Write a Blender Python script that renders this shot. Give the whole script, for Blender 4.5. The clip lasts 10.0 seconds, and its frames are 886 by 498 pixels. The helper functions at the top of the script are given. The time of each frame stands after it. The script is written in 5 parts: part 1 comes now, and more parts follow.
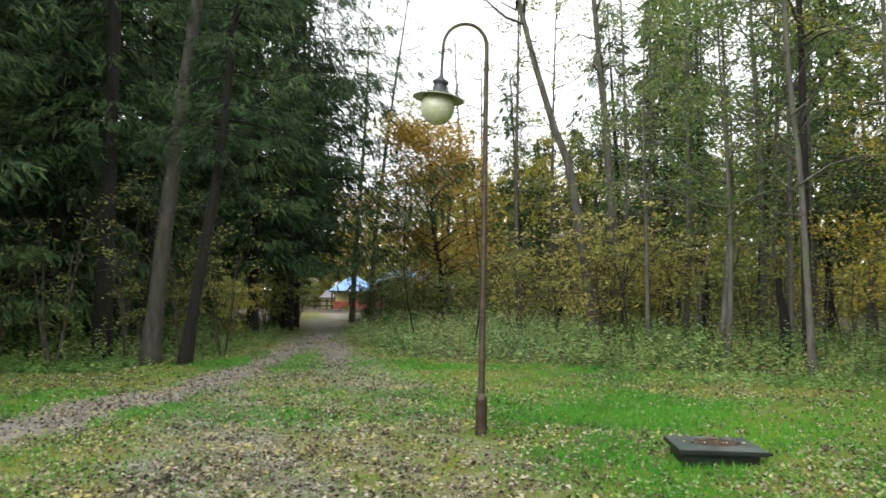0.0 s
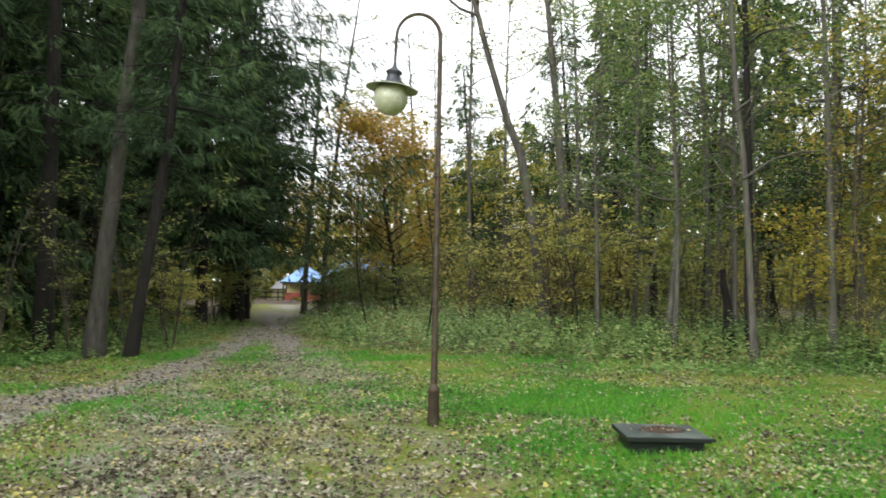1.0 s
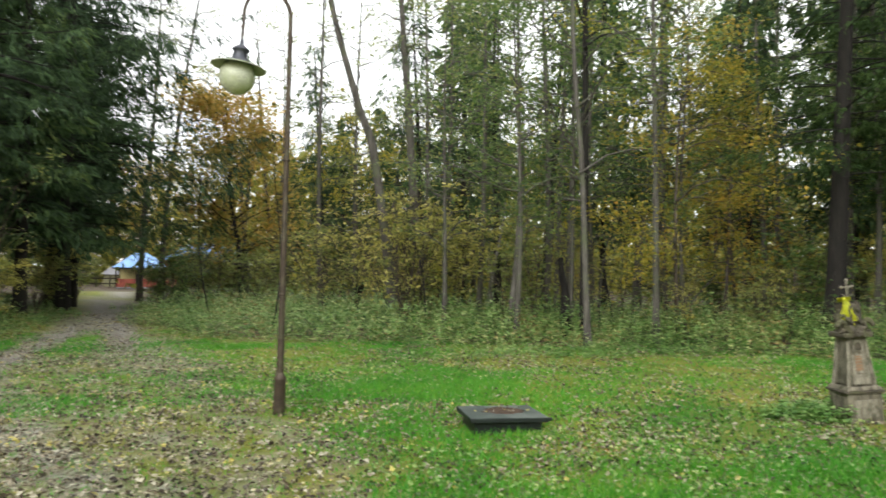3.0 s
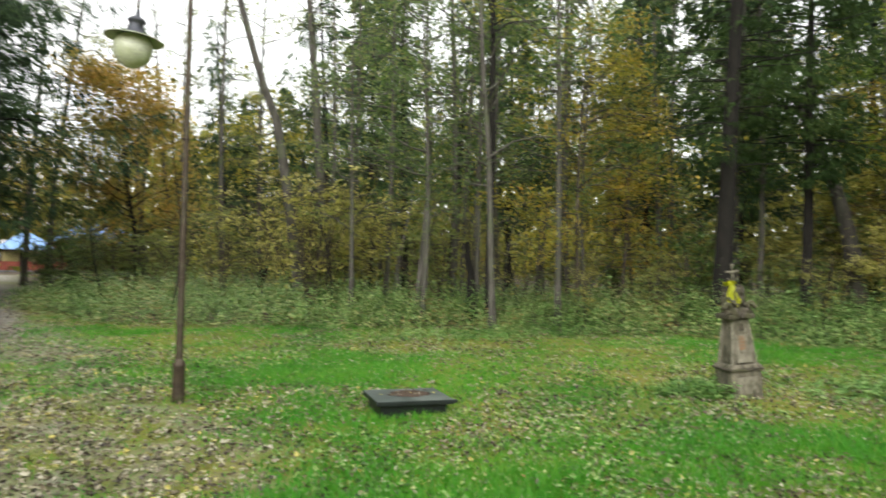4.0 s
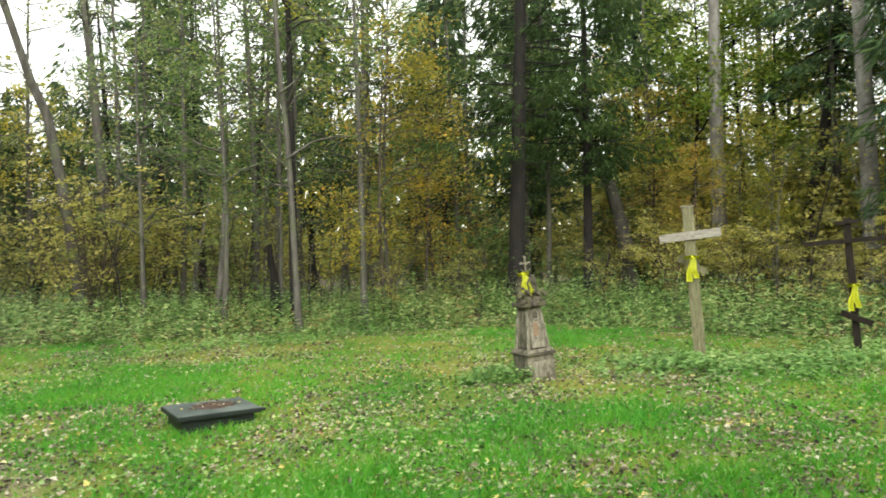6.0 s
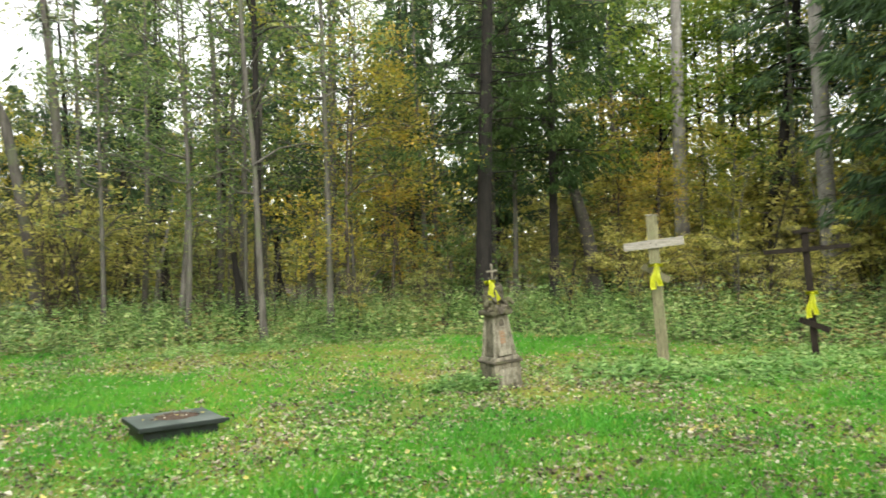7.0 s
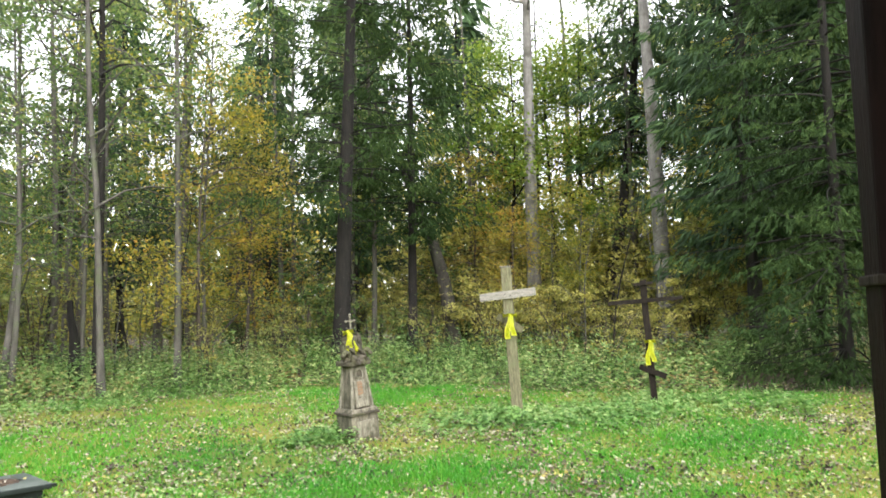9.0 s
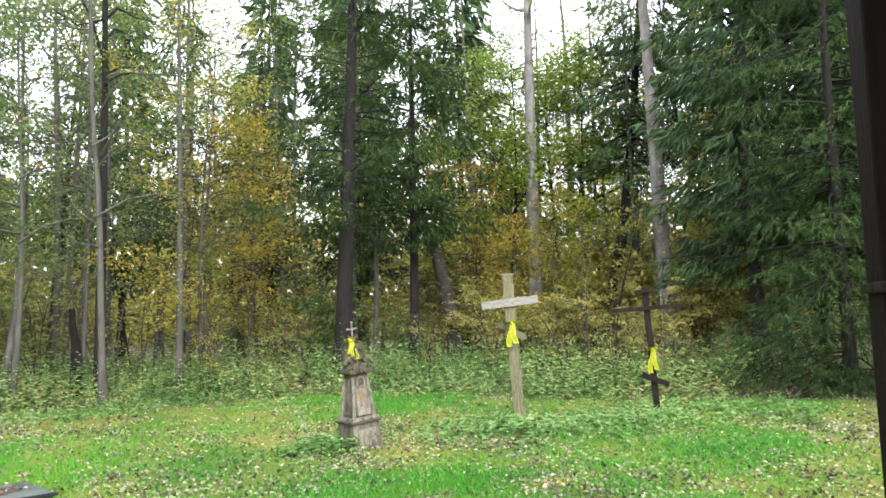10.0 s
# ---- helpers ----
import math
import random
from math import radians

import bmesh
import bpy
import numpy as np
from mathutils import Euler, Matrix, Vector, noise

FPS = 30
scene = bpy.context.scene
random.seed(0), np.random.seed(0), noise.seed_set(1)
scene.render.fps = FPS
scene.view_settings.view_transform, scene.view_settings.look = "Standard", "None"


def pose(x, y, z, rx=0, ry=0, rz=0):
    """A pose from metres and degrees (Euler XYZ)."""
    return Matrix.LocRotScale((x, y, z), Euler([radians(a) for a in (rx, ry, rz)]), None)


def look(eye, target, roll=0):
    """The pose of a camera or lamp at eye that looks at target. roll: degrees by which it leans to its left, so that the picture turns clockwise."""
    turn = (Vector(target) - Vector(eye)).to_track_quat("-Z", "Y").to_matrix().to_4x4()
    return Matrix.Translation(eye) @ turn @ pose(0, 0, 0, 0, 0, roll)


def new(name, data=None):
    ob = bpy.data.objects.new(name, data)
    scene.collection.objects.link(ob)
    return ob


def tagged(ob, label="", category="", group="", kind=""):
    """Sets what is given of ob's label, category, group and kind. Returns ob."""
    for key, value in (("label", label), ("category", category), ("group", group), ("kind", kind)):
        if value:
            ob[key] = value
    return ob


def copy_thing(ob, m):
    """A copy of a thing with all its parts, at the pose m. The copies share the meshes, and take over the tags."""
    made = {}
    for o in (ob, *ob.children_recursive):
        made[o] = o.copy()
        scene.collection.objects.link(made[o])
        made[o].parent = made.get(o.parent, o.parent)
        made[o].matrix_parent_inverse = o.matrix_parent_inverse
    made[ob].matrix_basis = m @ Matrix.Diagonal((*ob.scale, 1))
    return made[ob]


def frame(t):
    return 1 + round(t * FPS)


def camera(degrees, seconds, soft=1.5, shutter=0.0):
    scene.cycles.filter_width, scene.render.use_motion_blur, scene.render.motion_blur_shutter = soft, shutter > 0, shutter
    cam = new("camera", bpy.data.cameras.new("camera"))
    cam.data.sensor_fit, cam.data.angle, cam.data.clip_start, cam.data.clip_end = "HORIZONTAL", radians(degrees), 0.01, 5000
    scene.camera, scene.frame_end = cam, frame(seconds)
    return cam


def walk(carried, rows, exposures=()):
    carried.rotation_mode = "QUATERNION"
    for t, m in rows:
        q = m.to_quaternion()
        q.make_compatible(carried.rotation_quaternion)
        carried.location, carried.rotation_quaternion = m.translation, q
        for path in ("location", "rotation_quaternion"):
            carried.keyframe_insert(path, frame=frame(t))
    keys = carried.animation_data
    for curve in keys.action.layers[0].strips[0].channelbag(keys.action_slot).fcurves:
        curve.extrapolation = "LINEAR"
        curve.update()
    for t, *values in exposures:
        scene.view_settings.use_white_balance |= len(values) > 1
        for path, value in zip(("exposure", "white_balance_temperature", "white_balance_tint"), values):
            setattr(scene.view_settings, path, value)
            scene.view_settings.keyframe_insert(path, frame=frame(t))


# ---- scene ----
cam = camera(62.74, 10.0, soft=1.65, shutter=0.65)
EYE = (0.0, 0.0, 1.6)
# seconds, heading to the left of +y, pitch, roll (degrees)
TURNS = [
    (0.0, 0.00, 3.62, 0.52),
    (0.5, -1.61, 3.38, 0.39),
    (1.0, -3.72, 2.95, 0.50),
    (1.5, -6.14, 2.67, 0.26),
    (2.0, -8.78, 2.36, 0.20),
    (2.5, -11.88, 2.12, 0.58),
    (2.7, -13.33, 2.11, 0.62),
    (3.8, -21.29, 1.25, 0.94),
    (4.0, -22.88, 0.86, 0.94),
    (4.2, -25.30, 0.61, 0.90),
    (4.5, -27.36, 0.43, 0.76),
    (5.0, -31.27, 0.52, -0.48),
    (5.5, -35.39, 0.71, -1.33),
    (5.7, -36.72, 0.56, -1.40),
    (6.8, -40.24, 1.44, -1.44),
    (7.0, -40.82, 1.34, -1.44),
    (7.5, -47.30, 2.50, -0.77),
    (8.0, -50.46, 2.43, -1.12),
    (8.5, -52.08, 2.59, -1.18),
    (9.0, -51.99, 4.99, -1.32),
    (9.5, -51.96, 5.47, -1.35),
    (10.0, -51.87, 5.61, -1.39),
]


def heading(t, left, pitch, roll):
    a, p = radians(left), radians(pitch)
    aim = (-math.sin(a) * math.cos(p), math.cos(a) * math.cos(p), EYE[2] + math.sin(p))
    return t, look(EYE, aim, roll)


walk(cam, [heading(*row) for row in TURNS], exposures=[(0.0, 0.5, 6400, 10), (2.5, 0.54, 6500, 9), (4.5, 0.56, 6650, 7.5), (5.5, 0.82, 6700, 6), (7.0, 1.1, 6700, 6), (8.5, 1.28, 6500, 9), (10.0, 1.36, 6100, 15)])

# ---- overcast light ----
world = bpy.data.worlds.new("overcast_sky")
scene.world = world
world.use_nodes = True
wn = world.node_tree.nodes
sky = wn.new("ShaderNodeTexSky")
sky.sky_type, sky.sun_disc = "NISHITA", False
sky.sun_elevation, sky.sun_rotation = radians(27), radians(218)
cloud = wn.new("ShaderNodeMix")
cloud.data_type, cloud.blend_type = "RGBA", "MIX"
cloud.inputs[0].default_value = 0.82
cloud.inputs[7].default_value = (13.4, 13.4, 13.2, 1)
world.node_tree.links.new(sky.outputs[0], cloud.inputs[6])
world.node_tree.links.new(cloud.outputs[2], wn["Background"].inputs[0])
wn["Background"].inputs[1].default_value = 0.12
sun = new("sun", bpy.data.lights.new("sun", "SUN"))
sun.data.energy, sun.data.angle, sun.data.color = 1.5, radians(45), (1.0, 0.97, 0.93)
sun.matrix_world = look((0, 0, 60), (72.5, 92.8, 0))


# ---- materials ----
def nodes_of(name):
    m = bpy.data.materials.new(name)
    m.use_nodes = True
    return m, m.node_tree.nodes, m.node_tree.links


def ramp(n, stops):
    r = n.new("ShaderNodeValToRGB")
    while len(r.color_ramp.elements) < len(stops):
        r.color_ramp.elements.new(0.5)
    for e, (p, c) in zip(r.color_ramp.elements, stops):
        e.position, e.color = p, (*c, 1)
    return r


def noise_tex(n, l, scale, detail=4, rough=0.55, coord="Object", stretch=None):
    tc = n.new("ShaderNodeTexCoord")
    t = n.new("ShaderNodeTexNoise")
    t.inputs["Scale"].default_value, t.inputs["Detail"].default_value = scale, detail
    t.inputs["Roughness"].default_value = rough
    if stretch:
        mp = n.new("ShaderNodeMapping")
        mp.inputs["Scale"].default_value = stretch
        l.new(tc.outputs[coord], mp.inputs[0])
        l.new(mp.outputs[0], t.inputs["Vector"])
    else:
        l.new(tc.outputs[coord], t.inputs["Vector"])
    return t


def mixed(n, l, a, b, fac, blend="MIX"):
    m = n.new("ShaderNodeMix")
    m.data_type, m.blend_type = "RGBA", blend
    for sock, v in ((m.inputs[0], fac), (m.inputs[6], a), (m.inputs[7], b)):
        if isinstance(v, bpy.types.NodeSocket):
            l.new(v, sock)
        else:
            sock.default_value = v if isinstance(v, float) else (*v, 1)
    return m.outputs[2]


def surface(name, dark, light, scale=6, rough=0.8, metal=0.0, bump=0.3, stretch=None, fine=60, stain=None, stain_scale=1.5):
    """A rough surface with colour at two scales and a fine relief."""
    m, n, l = nodes_of(name)
    p = n["Principled BSDF"]
    big = noise_tex(n, l, scale, 5, 0.6, stretch=stretch)
    small = noise_tex(n, l, fine, 3, 0.6, stretch=stretch)
    r = ramp(n, [(0.3, dark), (0.7, light)])
    l.new(big.outputs[0], r.inputs[0])
    r2 = ramp(n, [(0.25, (0.7, 0.7, 0.7)), (0.75, (1.2, 1.2, 1.2))])
    l.new(small.outputs[0], r2.inputs[0])
    col = mixed(n, l, r.outputs[0], r2.outputs[0], 1.0, "MULTIPLY")
    if stain:
        s = noise_tex(n, l, stain_scale, 6, 0.65)
        sr = ramp(n, [(0.5, (0, 0, 0)), (0.64, (1, 1, 1))])
        l.new(s.outputs[0], sr.inputs[0])
        col = mixed(n, l, col, stain, sr.outputs[0])
    l.new(col, p.inputs["Base Color"])
    p.inputs["Roughness"].default_value, p.inputs["Metallic"].default_value = rough, metal
    b = n.new("ShaderNodeBump")
    b.inputs["Strength"].default_value, b.inputs["Distance"].default_value = bump, 0.02
    h = mixed(n, l, big.outputs[0], small.outputs[0], 0.5)
    l.new(h, b.inputs["Height"])
    l.new(b.outputs[0], p.inputs["Normal"])
    return m


def foliage(name, stops, rough=0.55, through_light=0.35, patch=0.35, own_tone=0.55, gloss=0.4):
    """Leaves: each has its own tone, with drifts of tone over the crown, and lets some light through."""
    m, n, l = nodes_of(name)
    p = n["Principled BSDF"]
    geo = n.new("ShaderNodeNewGeometry")
    info = n.new("ShaderNodeObjectInfo")
    drift = noise_tex(n, l, patch, 2, 0.5)
    add = n.new("ShaderNodeMath")
    add.operation = "MULTIPLY_ADD"
    add.inputs[1].default_value = own_tone
    l.new(geo.outputs["Random Per Island"], add.inputs[0])
    sub = n.new("ShaderNodeMath")
    sub.operation = "MULTIPLY_ADD"
    sub.inputs[1].default_value, sub.inputs[2].default_value = 1.3, -0.2 - 0.55 * own_tone
    l.new(drift.outputs[0], sub.inputs[0])
    l.new(sub.outputs[0], add.inputs[2])
    own = n.new("ShaderNodeMath")
    own.operation = "MULTIPLY_ADD"
    own.inputs[1].default_value = 0.2
    l.new(info.outputs["Random"], own.inputs[0])
    l.new(add.outputs[0], own.inputs[2])
    r = ramp(n, stops)
    l.new(own.outputs[0], r.inputs[0])
    l.new(r.outputs[0], p.inputs["Base Color"])
    p.inputs["Roughness"].default_value = rough
    p.inputs["Specular IOR Level"].default_value = gloss
    tr = n.new("ShaderNodeBsdfTranslucent")
    l.new(r.outputs[0], tr.inputs[0])
    ms = n.new("ShaderNodeMixShader")
    ms.inputs[0].default_value = through_light
    l.new(p.outputs[0], ms.inputs[1])
    l.new(tr.outputs[0], ms.inputs[2])
    l.new(ms.outputs[0], n["Material Output"].inputs[0])
    return m


BARK_GREY = surface("grey_bark", (0.055, 0.05, 0.042), (0.165, 0.15, 0.13), 3, 0.9, bump=0.6, stretch=(3, 3, 0.7), fine=30, stain=(0.10, 0.12, 0.06))
# darker copy of the grey bark, with the wood's shade in its colour
BARK_GREY_SHADED = surface("shaded_grey_bark", (0.03, 0.027, 0.022), (0.11, 0.10, 0.085), 3, 0.9, bump=0.6, stretch=(3, 3, 0.7), fine=30, stain=(0.05, 0.06, 0.03))
BARK_PALE = surface("pale_bark", (0.17, 0.16, 0.145), (0.34, 0.32, 0.29), 3, 0.85, bump=0.5, stretch=(3, 3, 0.8), fine=30, stain=(0.12, 0.11, 0.09))
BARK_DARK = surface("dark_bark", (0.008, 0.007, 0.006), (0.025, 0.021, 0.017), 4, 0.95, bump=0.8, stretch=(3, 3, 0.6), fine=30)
TWIG = surface("twig_bark", (0.05, 0.04, 0.03), (0.13, 0.105, 0.08), 5, 0.9)
NEEDLES = foliage("spruce_needles", [(0.0, (0.016, 0.035, 0.019)), (0.45, (0.043, 0.084, 0.034)), (0.8, (0.091, 0.161, 0.053)), (1.0, (0.184, 0.245, 0.071))], 0.7, 0.12, gloss=0.3)
NEEDLES_GREEN = foliage("olive_spruce_needles", [(0.0, (0.015, 0.032, 0.010)), (0.45, (0.036, 0.070, 0.019)), (0.8, (0.075, 0.118, 0.030)), (1.0, (0.145, 0.165, 0.044))], 0.7, 0.15, gloss=0.12)
LEAF_GREEN = foliage("green_leaves", [(0.0, (0.060, 0.123, 0.040)), (0.45, (0.145, 0.239, 0.061)), (0.8, (0.272, 0.346, 0.104)), (1.0, (0.442, 0.412, 0.134))], 0.35, 0.5, 0.35, 0.75)
LEAF_LIME = foliage("lime_green_leaves", [(0.0, (0.088, 0.152, 0.029)), (0.4, (0.192, 0.304, 0.043)), (0.8, (0.320, 0.400, 0.058)), (1.0, (0.440, 0.432, 0.070))], 0.35, 0.55, 0.35, 0.7)
LEAF_MIX = foliage("turning_leaves", [(0.0, (0.110, 0.170, 0.036)), (0.4, (0.290, 0.330, 0.051)), (0.7, (0.540, 0.470, 0.057)), (1.0, (0.660, 0.500, 0.057))], 0.35, 0.5, 0.35, 0.75)
LEAF_GOLD = foliage("golden_leaves", [(0.0, (0.160, 0.200, 0.050)), (0.4, (0.400, 0.370, 0.057)), (0.7, (0.540, 0.400, 0.057)), (1.0, (0.580, 0.310, 0.057))], 0.4, 0.5, 0.7, 0.6)
LEAF_AMBER = foliage("amber_leaves", [(0.0, (0.26, 0.25, 0.07)), (0.4, (0.50, 0.40, 0.09)), (0.7, (0.66, 0.44, 0.10)), (1.0, (0.70, 0.38, 0.10))], 0.4, 0.5, 0.7, 0.6)
LEAF_YELLOW = foliage("pale_yellow_leaves", [(0.0, (0.20, 0.22, 0.06)), (0.4, (0.44, 0.43, 0.11)), (0.7, (0.66, 0.60, 0.16)), (1.0, (0.78, 0.68, 0.24))], 0.4, 0.5, 0.6, 0.7)
LEAF_PALE = foliage("pale_green_leaves", [(0.0, (0.15, 0.20, 0.06)), (0.5, (0.27, 0.32, 0.09)), (1.0, (0.42, 0.42, 0.12))], 0.5, 0.5, 0.2)
HERB = foliage("undergrowth_leaves", [(0.0, (0.034, 0.074, 0.016)), (0.35, (0.123, 0.252, 0.056)), (0.7, (0.302, 0.465, 0.146)), (0.92, (0.538, 0.582, 0.246)), (1.0, (0.390, 0.248, 0.102))], 0.33, 0.3, 0.5, 0.85)
GRASS = foliage("grass_blades", [(0.0, (0.027, 0.183, 0.016)), (0.4, (0.067, 0.321, 0.024)), (0.75, (0.134, 0.402, 0.034)), (1.0, (0.295, 0.431, 0.066))], 0.4, 0.35, 0.45, 0.6)
LITTER = foliage("fallen_leaf", [(0.0, (0.036, 0.028, 0.02)), (0.25, (0.085, 0.066, 0.044)), (0.5, (0.20, 0.165, 0.105)), (0.72, (0.38, 0.34, 0.24)), (0.9, (0.52, 0.49, 0.38)), (1.0, (0.54, 0.47, 0.14))], 0.35, 0.1, 1.5, 1.0)
NETTLE = foliage("nettle_leaves", [(0.0, (0.05, 0.13, 0.025)), (0.4, (0.13, 0.28, 0.06)), (0.75, (0.23, 0.40, 0.11)), (1.0, (0.40, 0.52, 0.20))], 0.35, 0.3, 0.5, 0.85)
FAR_LEAF = foliage("distant_leaves", [(0.0, (0.07, 0.10, 0.03)), (0.5, (0.18, 0.20, 0.045)), (0.8, (0.32, 0.29, 0.05)), (1.0, (0.45, 0.33, 0.05))], 0.55, 0.45, 0.06)


# ---- mesh helpers ----
def mesh_of(name, v, f, material, smooth=False):
    v, f = np.asarray(v, np.float32).reshape(-1, 3), np.asarray(f, np.int32)
    m = bpy.data.meshes.new(name)
    k = f.shape[1]
    m.vertices.add(len(v))
    m.vertices.foreach_set("co", v.ravel())
    m.loops.add(f.size)
    m.loops.foreach_set("vertex_index", f.ravel())
    m.polygons.add(len(f))
    m.polygons.foreach_set("loop_start", np.arange(0, f.size, k, dtype=np.int32))
    m.polygons.foreach_set("use_smooth", np.full(len(f), smooth))
    m.update(calc_edges=True)
    m.materials.append(material)
    return m


class Geo:
    """Gathers quads."""

    def __init__(self):
        self.v, self.f, self.n = [], [], 0

    def add(self, v, f):
        self.v.append(np.asarray(v, float)), self.f.append(np.asarray(f) + self.n)
        self.n += len(v)

    def mesh(self, name, material, smooth=False):
        return mesh_of(name, np.concatenate(self.v), np.concatenate(self.f), material, smooth)

    def tube(self, pts, radii, sides=8, rng=None, rough=0.0, ref=None):
        pts, radii = np.asarray(pts, float), np.asarray(radii, float)
        d = np.gradient(pts, axis=0)
        d /= np.linalg.norm(d, axis=1)[:, None] + 1e-9
        if ref is None:
            ref = (1.0, 0, 0) if np.abs(d[:, 2]).mean() > 0.7 else (0, 0, 1.0)
        ref = np.broadcast_to(np.asarray(ref, float), d.shape)
        a = np.cross(d, ref)
        a /= np.linalg.norm(a, axis=1)[:, None]
        b = np.cross(d, a)
        th = np.arange(sides) * 2 * np.pi / sides
        r = radii[:, None] * np.ones(sides)
        if rough:
            r = r * (1 + rough * rng.uniform(-1, 1, r.shape))
        v = pts[:, None] + r[..., None] * (np.cos(th)[None, :, None] * a[:, None] + np.sin(th)[None, :, None] * b[:, None])
        i = np.arange(len(pts) - 1)[:, None] * sides + np.arange(sides)
        j = np.arange(len(pts) - 1)[:, None] * sides + (np.arange(sides) + 1) % sides
        self.add(v.reshape(-1, 3), np.stack([i, j, j + sides, i + sides], -1).reshape(-1, 4))

    def leaves(self, c, along, length, width, rng, fold=0.25, flat=0.0):
        """Pointed folded leaves at the places c, each along its own way."""
        c, along = np.asarray(c, float), np.asarray(along, float)
        n = len(c)
        along = along / (np.linalg.norm(along, axis=1)[:, None] + 1e-9)
        side = np.cross(along, rng.normal(size=(n, 3)) * (1 - 0.7 * flat) + (0, 0, 1.5 * flat))
        side /= np.linalg.norm(side, axis=1)[:, None] + 1e-9
        up = np.cross(along, side)
        length, width = np.broadcast_to(length, n)[:, None], np.broadcast_to(width, n)[:, None]
        lift = up * width * fold
        v = np.stack([c, c + along * length * 0.45 + side * width / 2 + lift, c + along * length, c + along * length * 0.45 - side * width / 2 + lift], 1)
        self.add(v.reshape(-1, 3), np.arange(4 * n).reshape(n, 4))


def feathers(g, c, along, side, length, rng, twigs=7, wide=0.075):
    """Needle sprays: a thin axis with drooping twiglets to both sides."""
    g.leaves(c, along, length, length * wide, rng, 0.1)
    for j in range(twigs):
        sg = 1 if j % 2 else -1
        u = 0.12 + 0.75 * j / twigs + rng.uniform(-0.05, 0.05, len(c))
        q = c + along * (length * u)[:, None]
        d = along * 0.75 + side * (sg * rng.uniform(0.4, 0.95, len(c)))[:, None]
        d[:, 2] -= rng.uniform(0, 0.45, len(c))
        ln = length * rng.uniform(0.35, 0.6, len(c)) * (1.1 - 0.5 * u)
        g.leaves(q, d, ln, ln * 1.7 * wide, rng, 0.1)


def part(name, data, parent, label=""):
    """One mesh (a bmesh with its material, or a mesh) under a thing or a part."""
    if isinstance(data, tuple):
        bm, material = data
        m = bpy.data.meshes.new(name)
        bm.to_mesh(m)
        bm.free()
        m.materials.append(material)
        data = m
    ob = new(name, data)
    ob.parent = parent
    return tagged(ob, label)


def thing(name, m, label, category, group="", kind=""):
    e = new(name)
    e.matrix_world = m
    e.empty_display_size = 0.2
    return tagged(e, label, category, group, kind)


# ---- the plan: clearing, track and litter ----
CLEARING = np.array([(-16, 13), (-10, 15.4), (-7.7, 15.4), (-6.3, 16.6), (-5.8, 20.5), (-6.7, 30), (-9.6, 45), (-12, 62), (-8, 62),
                     (-6.2, 45), (-3.5, 28), (-2.9, 24), (-0.8, 19), (1.6, 17.8), (3.9, 16.2), (6.2, 15.2), (8.2, 13.8),
                     (10.7, 12.9), (12.7, 9.8), (13.4, 5), (14.2, 2.4), (14, -14), (-16, -14)], float)
TRACK = np.array([(-7.5, 2), (-5.9, 6), (-5.0, 8.5), (-4.75, 10.5), (-4.15, 13), (-4.05, 17), (-4.35, 22), (-5.3, 30), (-7.6, 47), (-10, 64), (-10.5, 76)], float)
LEAFY = np.array([(-0.6, 2), (-1.3, 6), (-1.6, 9), (-1.7, 12), (-2.3, 16), (-3.2, 22), (-4.0, 30), (-6.4, 47), (-9, 64)], float)


def segment_distance(p, line):
    best = np.full(len(p), 1e9)
    for a, b in zip(line[:-1], line[1:]):
        ab = b - a
        s = np.clip(((p - a) @ ab) / (ab @ ab), 0, 1)
        best = np.minimum(best, np.linalg.norm(p - a - s[:, None] * ab, axis=1))
    return best


def beyond(p):
    """Metres outside the clearing; negative inside it."""
    d = segment_distance(p, np.vstack([CLEARING, CLEARING[:1]]))
    inside = np.zeros(len(p), bool)
    for a, b in zip(CLEARING, np.roll(CLEARING, -1, 0)):
        cross = ((a[1] > p[:, 1]) != (b[1] > p[:, 1])) & (p[:, 0] < (b[0] - a[0]) * (p[:, 1] - a[1]) / (b[1] - a[1] + 1e-12) + a[0])
        inside ^= cross
    return np.where(inside, -d, d)


def waves(p, scale, seed):
    """Smooth random field of about -1 to 1."""
    r = np.random.default_rng(seed)
    out = np.zeros(len(p))
    for k in range(7):
        w = r.normal(size=2) * scale * (1 + 0.5 * k)
        out += np.sin(p @ w + r.uniform(0, 6.3)) / (1 + 0.35 * k)
    return out / 2.6


def ground_z(p):
    return 0.035 * waves(p, 0.9, 3) * np.clip((np.linalg.norm(p, axis=1) - 2) / 6, 0, 1)


def dirt_of(p):
    track = 1 - np.clip((segment_distance(p, TRACK) - 0.46 + 0.2 * waves(p, 2.2, 8) + 0.16 * np.clip((p[:, 1] - 12) / 5, 0, 1)) / 0.4, 0, 1)
    rut = np.clip((p[:, 1] - 12) / 5, 0, 1) * (1 - np.clip((segment_distance(p, LEAFY) - 0.24 + 0.12 * waves(p, 2.2, 18)) / 0.3, 0, 1))
    track = np.maximum(track, rut)
    wide = np.interp(p[:, 1], [0, 6, 14, 20, 30, 60], [1.4, 1.45, 1.1, 0.5, 0.35, 0.4])
    leafy = 1 - np.clip((segment_distance(p, LEAFY) - wide + 0.6 * np.clip(wide, 0.3, 1) * waves(p, 1.4, 9)) / np.clip(wide, 0.3, 0.9), 0, 1)
    return track, leafy


